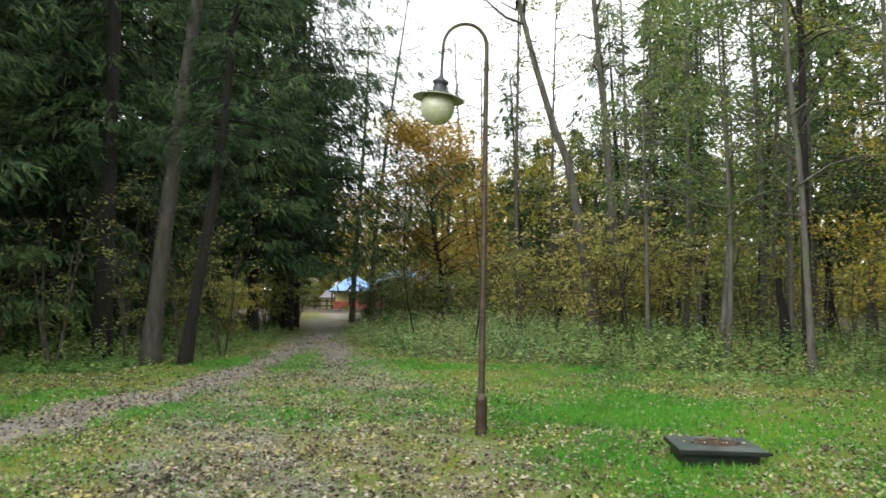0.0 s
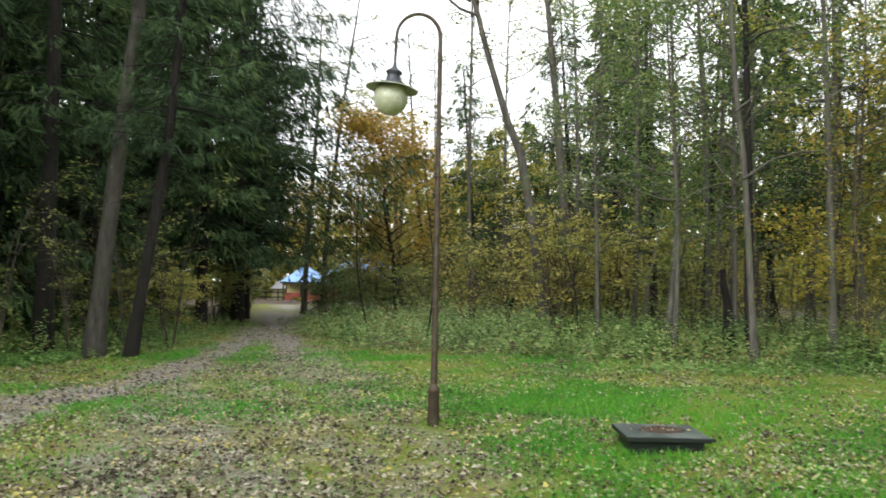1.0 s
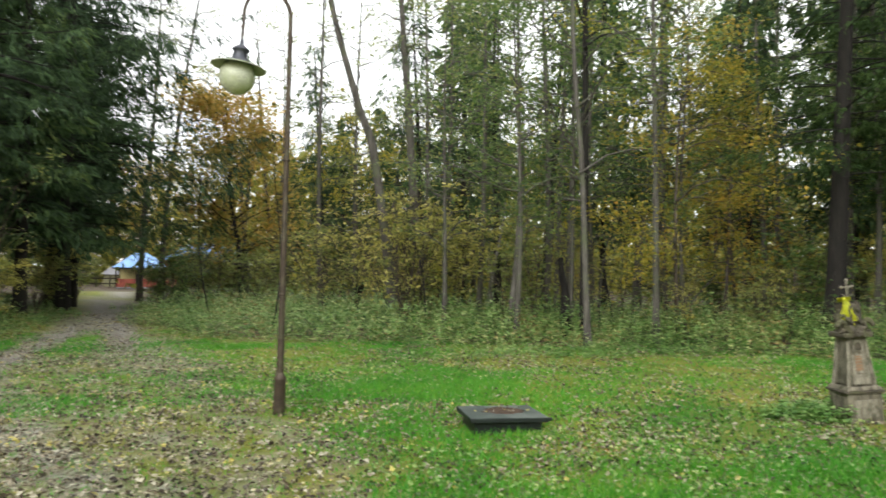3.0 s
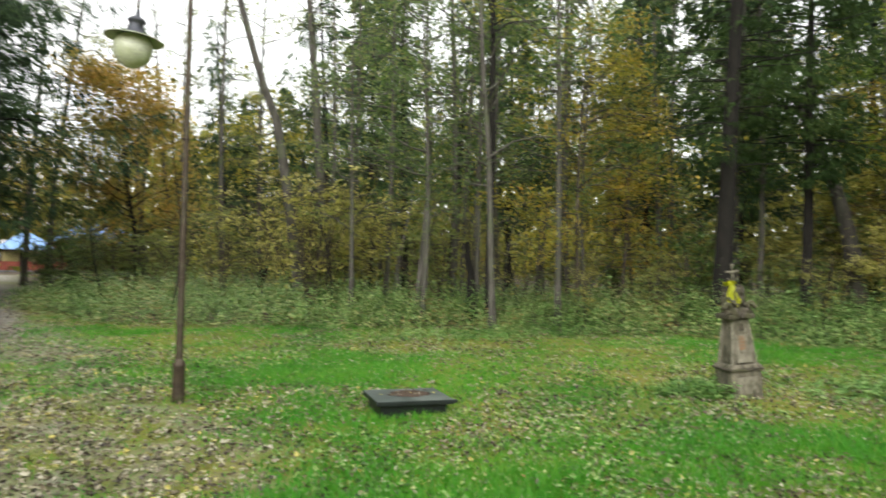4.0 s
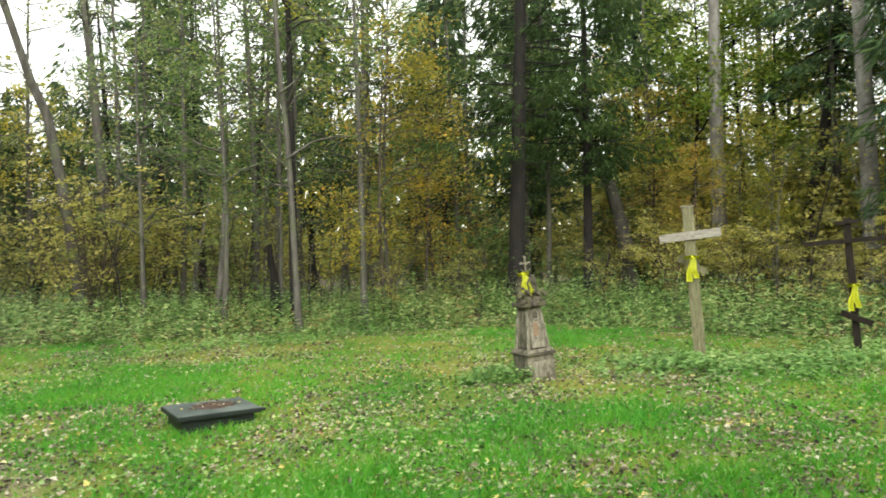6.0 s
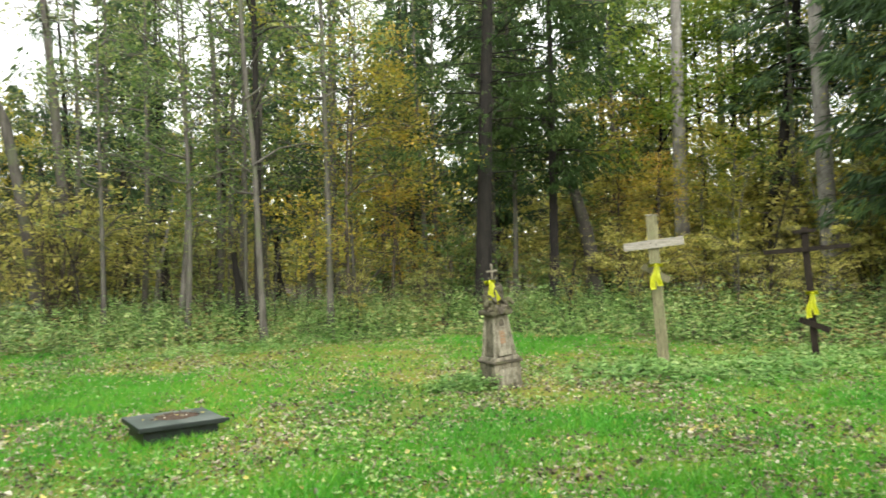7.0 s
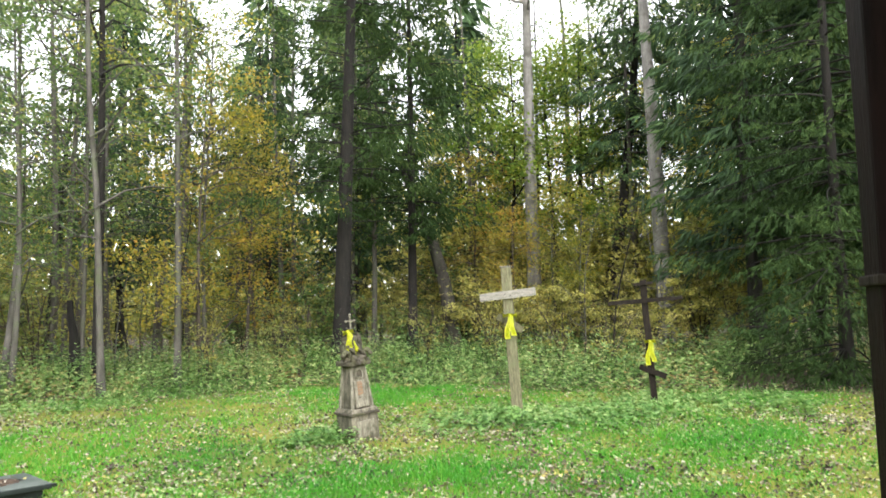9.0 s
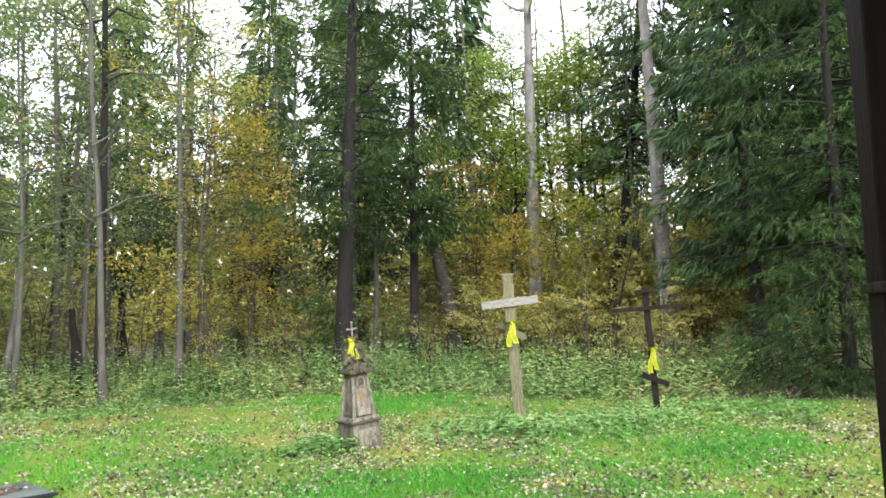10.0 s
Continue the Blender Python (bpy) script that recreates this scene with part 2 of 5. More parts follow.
# ---- ground ----
def build_ground():
    m, n, l = nodes_of("ground_soil")
    p = n["Principled BSDF"]
    at = {}
    for key in ("dirt", "litter", "woods"):
        at[key] = n.new("ShaderNodeAttribute")
        at[key].attribute_name = key
    lawn_n, fine, mid = noise_tex(n, l, 0.5, 5, 0.6), noise_tex(n, l, 38, 4, 0.7), noise_tex(n, l, 5, 5, 0.6)
    lawn = ramp(n, [(0.3, (0.072, 0.135, 0.011)), (0.47, (0.162, 0.189, 0.016)), (0.65, (0.225, 0.216, 0.032))])
    l.new(lawn_n.outputs[0], lawn.inputs[0])
    dirt = ramp(n, [(0.3, (0.17, 0.15, 0.125)), (0.55, (0.30, 0.275, 0.24)), (0.8, (0.42, 0.395, 0.355))])
    l.new(mid.outputs[0], dirt.inputs[0])
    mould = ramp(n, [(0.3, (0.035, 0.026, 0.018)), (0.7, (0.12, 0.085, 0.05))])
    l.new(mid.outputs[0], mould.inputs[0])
    thin = ramp(n, [(0.35, (0.17, 0.165, 0.11)), (0.65, (0.38, 0.36, 0.31))])
    l.new(mid.outputs[0], thin.inputs[0])
    col = mixed(n, l, lawn.outputs[0], thin.outputs[0], at["litter"].outputs["Fac"])
    col = mixed(n, l, col, dirt.outputs[0], at["dirt"].outputs["Fac"])
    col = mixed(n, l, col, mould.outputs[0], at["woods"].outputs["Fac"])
    grain = ramp(n, [(0.25, (0.6, 0.6, 0.6)), (0.75, (1.25, 1.25, 1.25))])
    l.new(fine.outputs[0], grain.inputs[0])
    col = mixed(n, l, col, grain.outputs[0], 1.0, "MULTIPLY")
    l.new(col, p.inputs["Base Color"])
    p.inputs["Roughness"].default_value = 0.95
    b = n.new("ShaderNodeBump")
    b.inputs["Strength"].default_value, b.inputs["Distance"].default_value = 0.7, 0.03
    l.new(fine.outputs[0], b.inputs["Height"])
    l.new(b.outputs[0], p.inputs["Normal"])
    rings, spokes = 200, 220
    rad = np.concatenate([np.linspace(0.3, 24, 130), np.geomspace(24.4, 3000, rings - 130)])
    th = np.arange(spokes) * 2 * np.pi / spokes
    xy = np.stack([rad[:, None] * np.cos(th), rad[:, None] * np.sin(th)], -1).reshape(-1, 2)
    xy = np.vstack([xy, [(0, 0)]])
    z = ground_z(xy)
    z[-1] = 0
    track, leafy = dirt_of(xy)
    z -= 0.03 * track
    v = np.column_stack([xy, z])
    i = np.arange(rings - 1)[:, None] * spokes + np.arange(spokes)
    j = np.arange(rings - 1)[:, None] * spokes + (np.arange(spokes) + 1) % spokes
    f = np.stack([i, i + spokes, j + spokes, j], -1).reshape(-1, 4)
    k = np.arange(0, spokes, 2)
    hub = np.stack([np.full(len(k), len(v) - 1), k, k + 1, (k + 2) % spokes], -1)
    me = mesh_of("ground", v, np.vstack([f, hub]), m, True)
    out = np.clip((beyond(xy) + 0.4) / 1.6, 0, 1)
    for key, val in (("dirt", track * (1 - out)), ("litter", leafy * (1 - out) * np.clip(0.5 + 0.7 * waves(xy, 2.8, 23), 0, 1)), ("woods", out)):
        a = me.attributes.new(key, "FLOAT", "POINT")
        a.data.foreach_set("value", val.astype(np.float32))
    tagged(new("ground", me), "forest clearing of leaf-strewn grass with a dirt track", "ground", kind="structure")


build_ground()


# ---- trees ----
def spine(rng, height, lean=(0, 0), wobble=0.15, steps=14, bend=None):
    s = np.linspace(0, 1, steps)
    x, y = s * lean[0], s * lean[1]
    ph = rng.uniform(0, 6.3, 4)
    x = x + wobble * (np.sin(s * 5 + ph[0]) - math.sin(ph[0])) * 0.5
    y = y + wobble * (np.sin(s * 4 + ph[1]) - math.sin(ph[1])) * 0.5
    if bend:
        x = np.interp(s * height, [b[0] for b in bend], [b[1] for b in bend])
        y = np.interp(s * height, [b[0] for b in bend], [b[2] for b in bend])
    return np.column_stack([x, y, s * height])


def trunk_into(g, rng, sp, r, tip=0.12, sides=12):
    s = np.linspace(0, 1, len(sp))
    rad = r * (1 - s * (1 - tip)) * (1 + 0.35 * np.exp(-s * sp[-1, 2] / 0.3))
    sp = sp.copy()
    sp[0, 2] -= 0.15
    g.tube(sp, rad, sides, rng, 0.05)


def point_on(sp, z):
    return np.array([np.interp(z, sp[:, 2], sp[:, 0]), np.interp(z, sp[:, 2], sp[:, 1]), z])


def spruce(seed, at, height=20, r=0.2, crown=3.0, base=2.0, lean=(0, 0), wobble=0.1, thick=1.0, label="", spray=1.0, bark=None, ragged=0.3, high=12.0, step=1.0, feather=True, hang=0.9, bend=None, needle=None, blade=0.13, sag=(0.2, 0.62), wide=0.075):
    """A spruce: irregular drooping boughs hung with needle sprays, dead twigs below; sprays are coarser above the height high."""
    rng = np.random.default_rng(seed)
    t = thing("spruce_tree", pose(*at, 0), label or "tall dark green spruce with drooping boughs at the clearing's edge", "tree", "forest trees")
    sp = spine(rng, height, lean, wobble, 14, bend)
    wood, needles = Geo(), Geo()
    trunk_into(wood, rng, sp, r, 0.08)
    z = base
    while z < height - 0.3:
        k = (z - base) / (height - base)
        reach = crown * (1 - k) ** 0.7 * min(1.0, 0.6 + 3 * k) + 0.2
        for _ in range(rng.integers(3, 6)):
            az, ln = rng.uniform(0, 2 * np.pi), reach * rng.uniform(1 - 2 * ragged, 1.15)
            out = np.array([math.cos(az), math.sin(az), 0])
            s = np.linspace(0, 1, 6)
            droop = rng.uniform(*sag) * (1 - 0.6 * k)
            p0 = point_on(sp, z + rng.uniform(-0.25, 0.25))
            pts = p0 + out * (ln * s)[:, None]
            pts[:, 2] += ln * (0.15 * s - droop * s**1.6 + 0.18 * s**4)
            pts[:, :2] += np.array([-out[1], out[0]]) * (0.1 * ln * rng.normal() * s**2)[:, None]
            few = slice(None) if feather else [0, 3, 5]
            wood.tube(pts[few], (0.028 * (1 - 0.85 * s) * (0.6 + 0.4 * ln / crown))[few], 3)
            lat = np.array([-out[1], out[0], 0])
            n = int(ln * (17 if feather else 34) * thick * (1.0 if z < high else (0.3 if feather else 0.5))) + 3
            u = rng.uniform(0.08, 1, n) ** 0.75
            c = np.stack([np.interp(u, s, pts[:, i]) for i in range(3)], 1)
            sgn = rng.choice([-1, 1], n)
            w = ln * 0.28 * np.sin(np.pi * np.clip(u * 0.85 + 0.1, 0, 1)) * rng.uniform(0, 1, n)
            c = c + lat * (sgn * w)[:, None]
            c[:, 2] -= w * rng.uniform(0.1, 0.8, n) + rng.exponential(0.06, n)
            way = out * rng.uniform(0.05, 0.8, n)[:, None] + lat * (sgn * rng.uniform(0, 0.7, n))[:, None]
            way[:, 2] -= rng.uniform(0.1, 1.1, n) * hang
            way /= np.linalg.norm(way, axis=1)[:, None]
            size = rng.uniform(0.2, 0.42, n) * spray * (1.0 if z < high else 1.6)
            if feather and z < high:
                across = np.cross(way, rng.normal(size=(n, 3)) * 0.4 + (0, 0, 1))
                feathers(needles, c, way, across, size, rng, 7, wide)
            else:
                needles.leaves(c, way, size, size * blade * rng.uniform(0.7, 1.3, n), rng, 0.3)
        z += rng.uniform(0.2, 0.46) * (1 + 0.25 * k) * step
    for _ in range(int(base * 6)):
        az, zz, ln = rng.uniform(0, 2 * np.pi), rng.uniform(0.8, max(base, 0.9)), rng.uniform(0.3, 1.7)
        p0 = point_on(sp, zz)
        s = np.linspace(0, 1, 4)
        pts = p0 + np.array([math.cos(az), math.sin(az), 0]) * (ln * s)[:, None]
        pts[:, 2] += -0.25 * ln * s**2
        wood.tube(pts, 0.014 * (1 - 0.8 * s), 3)
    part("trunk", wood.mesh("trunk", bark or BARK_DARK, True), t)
    part("crown", needles.mesh("crown", needle or NEEDLES), t)
    return t


def limb_set(rng, sp, wood, base, top, count, reach, rise=0.6, r0=0.035):
    """Limbs with side twigs; gives the places where leaves grow."""
    spots = []
    for i in range(count):
        z = base + (top - base) * ((i + rng.uniform(0, 1)) / count)
        k = (z - base) / (top - base + 1e-6)
        az, ln = rng.uniform(0, 2 * np.pi), reach * rng.uniform(0.55, 1.1) * (1 - 0.55 * k) * min(1, 0.6 + 2 * k)
        out = np.array([math.cos(az), math.sin(az), 0])
        s = np.linspace(0, 1, 6)
        pts = point_on(sp, z) + out * (ln * s)[:, None]
        pts[:, 2] += ln * (rise * s - 0.25 * s**2) + 0.06 * ln * np.sin(s * 7 + az)
        pts[:, :2] += 0.07 * ln * np.sin(s * 6 + az * 3)[:, None]
        wood.tube(pts, r0 * (1 - 0.85 * s) * (0.4 + 0.6 * ln / reach), 4)
        for _ in range(4):
            u = rng.uniform(0.3, 1)
            q = np.array([np.interp(u, s, pts[:, j]) for j in range(3)])
            d = out * rng.uniform(0.2, 1) + rng.normal(size=3) * 0.55 + (0, 0, 0.25)
            tl = ln * rng.uniform(0.2, 0.5)
            tw = q + d * (tl * np.linspace(0, 1, 4))[:, None]
            wood.tube(tw, 0.3 * r0 * np.linspace(1, 0.3, 4), 3)
            spots.append(tw[1:])
        spots.append(pts[3:])
    return np.concatenate(spots)


def broadleaf(seed, at, height=14, r=0.12, base=4, reach=2.2, leaves=3500, size=0.1, material=None, bark=None, lean=(0, 0), wobble=0.25,
              bend=None, limbs=24, label="", spread=0.28, tip=0.15, rise=0.6):
    rng = np.random.default_rng(seed)
    t = thing("broadleaf_tree", pose(*at, 0), label or "slender grey-barked tree with thin turning autumn leaves", "tree", "forest trees")
    sp = spine(rng, height, lean, wobble, 18, bend)
    wood, crown = Geo(), Geo()
    trunk_into(wood, rng, sp, r, tip)
    spots = limb_set(rng, sp, wood, base, height * 0.97, limbs, reach, rise, 0.3 * r + 0.008)
    favour = rng.exponential(1.0, len(spots)) ** 1.3
    c = spots[rng.choice(len(spots), leaves, p=favour / favour.sum())] + rng.normal(size=(leaves, 3)) * (spread, spread, 0.45 * spread)
    c[:, 2] = np.maximum(c[:, 2], 0.3)
    way = rng.normal(size=(leaves, 3)) * (1, 1, 0.45) + (0, 0, -0.3)
    ls = rng.uniform(0.6, 1.2, leaves) * size
    crown.leaves(c, way, ls, ls * 0.7, rng, 0.25, 0.8)
    part("trunk", wood.mesh("trunk", bark or BARK_GREY, True), t)
    if leaves > 40:
        part("crown", crown.mesh("crown", material or LEAF_GREEN), t)
    return t


def shrub(seed, at, height=2.6, width=1.5, leaves=1800, size=0.09, material=None, label="", stems=12):
    """Arching stems with level side twigs that carry the leaves in sprays."""
    rng = np.random.default_rng(seed)
    t = thing("shrub", pose(*at, 0), label or "leafy autumn shrub turning yellow under the trees", "shrub", "understorey shrubs")
    wood, crown = Geo(), Geo()
    spots = []
    for _ in range(stems):
        az, ln, h = rng.uniform(0, 2 * np.pi), width * rng.uniform(0.3, 1), height * rng.uniform(0.5, 1.05)
        s = np.linspace(0, 1, 8)
        pts = np.column_stack([math.cos(az) * ln * s**1.4, math.sin(az) * ln * s**1.4, h * (1.35 * s - 0.35 * s**3) - 0.08])
        pts[:, :2] += 0.08 * np.sin(s * 7 + az)[:, None]
        wood.tube(pts, 0.018 * (1 - 0.8 * s), 3)
        for _ in range(9):
            q = pts[rng.integers(2, 8)]
            d = rng.normal(size=3) * (1, 1, 0.3) + (0, 0, 0.12)
            d /= np.linalg.norm(d)
            ln2 = rng.uniform(0.35, 0.95) * width / 1.7
            u = np.linspace(0, 1, 7)[:, None]
            tw = q + d * ln2 * u - np.array((0, 0, 0.18)) * ln2 * u**2
            wood.tube(tw[::2], 0.007 * np.linspace(1, 0.3, 4), 3)
            spots.append(tw[1:])
    favour = np.repeat(rng.exponential(1.0, len(spots)), 6)
    spots = np.concatenate(spots)
    c = spots[rng.choice(len(spots), leaves, p=favour / favour.sum())] + rng.normal(size=(leaves, 3)) * (0.1, 0.1, 0.05)
    c[:, 2] = np.maximum(c[:, 2], 0.1)
    ls = rng.uniform(0.6, 1.2, leaves) * size
    crown.leaves(c, rng.normal(size=(leaves, 3)) * (1, 1, 0.4) + (0, 0, -0.25), ls, ls * 0.72, rng, 0.25, 0.85)
    part("branchwork", wood.mesh("branchwork", TWIG), t)
    part("foliage", crown.mesh("foliage", material or LEAF_MIX), t)
    return t


# spruces beside the track
LEFT = "dense dark spruce standing beside the dirt track"
s_a = spruce(11, (-8.0, 17.2, 0), 22, 0.2, 3.0, 5.5, (0.1, 0), 0.05, label=LEFT)
s_b = spruce(12, (-7.1, 35.0, 0), 20, 0.2, 3.6, 3.0, (0.4, 0), label=LEFT, thick=1.2)
s_c = spruce(13, (-10.6, 13.6, 0), 19, 0.22, 3.0, 2.0, label=LEFT, thick=0.9, spray=1.15)
spruce(14, (-5.75, 16.3, 0), 17, 0.135, 2.0, 4.5, bend=[(0, 0, 0), (2.1, 0.29, 0.1), (4.7, 0.63, 0.21), (7.8, 0.85, 0.27), (17, 1.3, 0.4)], label="leaning dark spruce with bare lower trunk by the track", thick=0.9)
s_l = spruce(18, (-8.9, 22.0, 0), 19, 0.2, 3.2, 3.0, label=LEFT, thick=1.0, spray=1.3, feather=False, blade=0.17)
spruce(17, (-6.7, 31.5, 0), 31, 0.24, 8.3, 3.2, label="tall wide spruce with boughs reaching over the track", thick=0.95, spray=1.3, high=18.0)
for src, x, y, rz in ((s_l, -6.9, 26.5, 130), (s_l, -12.0, 19.5, 300), (s_l, -12.5, 25.5, 75),
                      (s_l, -8.6, 41.0, 10), (s_l, -14.5, 16.0, 160), (s_l, -10.5, 34.0, 260), (s_l, -15.5, 30.0, 90), (s_l, -10.8, 49.0, 330)):
    copy_thing(src, pose(x, y, 0, 0, 0, rz))
s_n = spruce(16, (-9.9, 18.6, 0), 18, 0.17, 3.4, 0.7, label="dense dark spruce with boughs down to the ground", thick=1.1, spray=1.2, feather=False, blade=0.19, sag=(0.3, 0.7))
# those at (-14.5, 7.5), (-15, 2), (-18, 5) are unseen, added for shade
for x, y, rz in ((-11.5, 15.8, 70), (-13.6, 12.0, 200), (-12.6, 21.0, 310), (-10.9, 23.5, 150), (-14.5, 7.5, 20), (-15.0, 2.0, 110), (-18.0, 5.0, 60), (-10.4, 29.5, 240)):
    copy_thing(s_n, pose(x, y, 0, 0, 0, rz))
copy_thing(s_l, pose(-8.2, 36.5, 0, 0, 0, 200)).scale = (1.6,) * 3
broadleaf(15, (-6.6, 16.5, 0), 21, 0.2, 12, 2.4, 1500, 0.1, LEAF_MIX, BARK_GREY_SHADED, limbs=16, bend=[(0, 0, 0), (2.5, 0.18, 0.07), (4, 0.31, 0.12), (6, 0.48, 0.19), (8.5, 0.73, 0.28), (21, 2.0, 0.7)],
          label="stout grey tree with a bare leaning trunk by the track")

# trees behind the clearing
t_m = broadleaf(21, (0.1, 34.0, 0), 9.6, 0.13, 1.8, 3.4, 12500, 0.19, LEAF_AMBER, BARK_DARK, limbs=44, spread=0.55, rise=0.9, bend=[(0, 0, 0), (2.7, -0.18, 0), (4.8, -0.6, 0), (9.6, -0.9, 0)],
          label="small golden-orange maple standing behind the undergrowth")
broadleaf(22, (-4.6, 41.0, 0), 21, 0.15, 5, 2.8, 3600, 0.13, LEAF_PALE, BARK_GREY, bend=[(0, 0.5, 0), (4.8, 0.75, 0), (10, 1.3, 0), (13.6, 1.75, 0), (21, 2.8, 0)], label="tall thin grey tree leaning beside the track")
broadleaf(23, (-5.2, 42.0, 0), 18, 0.17, 6, 2.0, 1500, 0.13, LEAF_PALE, BARK_GREY, (0.6, 0), 0.2, label="straight grey tree beside the track")
broadleaf(24, (1.8, 37.0, 0), 15, 0.12, 7, 1.2, 300, 0.12, LEAF_PALE, BARK_GREY, (-1.3, 0), 0.2, label="thin leaning half-bare tree in the woods")
s_d = spruce(25, (4.9, 43.0, 0), 15.5, 0.17, 2.1, 4.5, (-0.9, 0), label="thin sparse spruce with gaps in its crown", thick=0.8, ragged=0.35, spray=1.1, feather=False)
s_e = spruce(19, (11.5, 37.0, 0), 20, 0.2, 2.9, 4.0, label="dark spruce deep in the woods", thick=0.5, spray=1.9, feather=False, blade=0.22)
broadleaf(26, (4.8, 23.2, 0), 17, 0.185, 9.0, 2.6, 250, 0.1, LEAF_PALE, BARK_GREY, limbs=14,
          bend=[(0, 0.05, 0), (2, -0.17, 0.03), (3.7, -0.39, 0.08), (5.9, -0.74, 0.14), (7, -1.18, 0.22), (9.5, -1.91, 0.32), (11.4, -2.37, 0.37), (17, -3.4, 0.5)], label="grey tree with a kinked leaning trunk, nearly bare")
broadleaf(27, (6.3, 26.0, 0), 20, 0.2, 9, 2.2, 700, 0.11, LEAF_PALE, BARK_GREY, bend=[(0, 0, 0), (4, -0.17, 0.04), (8, -0.44, 0.1), (12.5, -0.81, 0.19), (20, -1.5, 0.3)], label="tall pale grey tree leaning slightly, thinly leafed")
broadleaf(28, (9.6, 34.0, 0), 20, 0.15, 8, 2.0, 900, 0.13, LEAF_PALE, BARK_GREY, (0.2, 0), 0.15, label="tall straight thin grey tree in the woods")
t_e = broadleaf(29, (6.55, 16.8, 0), 9.5, 0.07, 2.2, 2.4, 1900, 0.095, LEAF_GREEN, BARK_GREY, (0.05, 0), 0.2, limbs=26, label="young thin tree with green leaves at the meadow's edge")
broadleaf(30, (7.35, 14.5, 0), 15, 0.075, 3.0, 3.3, 5200, 0.1, LEAF_GREEN, BARK_GREY, bend=[(0, 0, 0), (2.5, -0.08, 0.04), (4.2, -0.14, 0.07), (6.6, -0.32, 0.16), (8.4, -0.35, 0.17), (15, -0.7, 0.2)], limbs=30, label="grey-barked tree with green leaves at the meadow's edge")
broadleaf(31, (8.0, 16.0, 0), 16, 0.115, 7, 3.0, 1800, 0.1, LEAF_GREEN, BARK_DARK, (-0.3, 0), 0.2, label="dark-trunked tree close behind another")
broadleaf(32, (9.4, 15.1, 0), 14, 0.085, 5.0, 2.6, 3000, 0.095, LEAF_MIX, BARK_GREY, (-0.06, 0.04), 0.05, limbs=24, label="straight slim pale tree with yellow leaves")
broadleaf(33, (10.5, 15.9, 0), 7.8, 0.06, 1.4, 3.1, 5600, 0.105, LEAF_GOLD, TWIG, (0.2, 0), 0.25, limbs=32, rise=0.35, label="young tree covered in yellow and orange leaves")
broadleaf(34, (6.9, 18.2, 0), 11, 0.09, 3.5, 1.8, 1500, 0.09, LEAF_GREEN, BARK_GREY, (0.6, 0), 0.4, label="thin crooked young tree behind the meadow")
spruce(35, (14.3, 14.9, 0), 21, 0.25, 4.7, 4.3, bend=[(0, 0, 0), (11, 0.31, -0.3), (21, 0.4, -0.4)], label="big spruce with dark trunk and drooping boughs behind the graves", thick=1.15, spray=0.85, sag=(0.1, 0.5), ragged=0.36, step=1.25, wide=0.11, needle=NEEDLES_GREEN)
spruce(36, (17.4, 14.9, 0), 18, 0.16, 3.1, 4.2, (0.2, 0), label="smaller spruce close beside a big one", thick=1.5, hang=1.3, spray=0.85, wide=0.14, needle=NEEDLES_GREEN)
broadleaf(37, (19.9, 15.1, 0), 9, 0.3, 7, 1.2, 30, 0.1, LEAF_MIX, BARK_GREY_SHADED, limbs=6, bend=[(0, 0, 0), (2.5, -0.18, 0.24), (4.2, -0.46, 0.59), (5.2, -0.73, 0.92), (9, -1.6, 2.1)], label="thick leaning grey trunk under the spruce")
broadleaf(38, (21.4, 12.8, 0), 21, 0.275, 12, 2.6, 1500, 0.12, LEAF_PALE, BARK_PALE, (0.0, 0.05), 0.1, label="tall straight pale-barked tree behind the graves")
broadleaf(39, (20.7, 7.95, 0), 20, 0.26, 11, 2.4, 900, 0.12, LEAF_PALE, BARK_PALE, (-0.2, 0.5), 0.1, label="tall pale-barked tree leaning slightly")
spruce(40, (22.7, 11.1, 0), 19, 0.22, 2.6, 6.8, bend=[(0, 0, 0), (2.5, 0.18, -0.39), (4.6, 0.38, -0.81), (8.5, 0.59, -1.28), (19, 0.9, -2.2)], label="leaning spruce hung with dark boughs high up", thick=1.4, spray=1.1, wide=0.13, sag=(0.4, 0.9))
t_q = broadleaf(41, (23.5, 13.2, 0), 11.5, 0.1, 4.2, 3.6, 5200, 0.165, LEAF_LIME, BARK_DARK, (0.6, 0), 0.4, limbs=26, spread=0.4, label="spreading maple with fresh green leaves")
t_p = broadleaf(42, (31.5, 22.5, 0), 17, 0.16, 4, 3.4, 5000, 0.17, LEAF_PALE, BARK_GREY, (0, 0), 0.4, spread=0.5, label="light green airy tree farther back in the woods")
s_f = spruce(43, (15.9, 2.6, 0), 18, 0.12, 3.4, 0.2, label="thick green spruce with boughs down to the grass", thick=2.2, spray=0.62, high=9.5, step=0.72, sag=(0.3, 0.75), wide=0.11, needle=NEEDLES_GREEN)
for x, y, rz in ((18.8, 0.2, 140), (18.9, 5.0, 250), (19.5, 2.0, 30)):
    copy_thing(s_l, pose(x, y, 0, 0, 0, rz))
for x, y, rz in ((18.2, -2.2, 100), (22.0, 4.2, 170), (21.0, -1.0, 310), (25.5, 3.0, 60), (21.5, 21.5, 220)):
    copy_thing(s_e, pose(x, y, 0, 0, 0, rz))
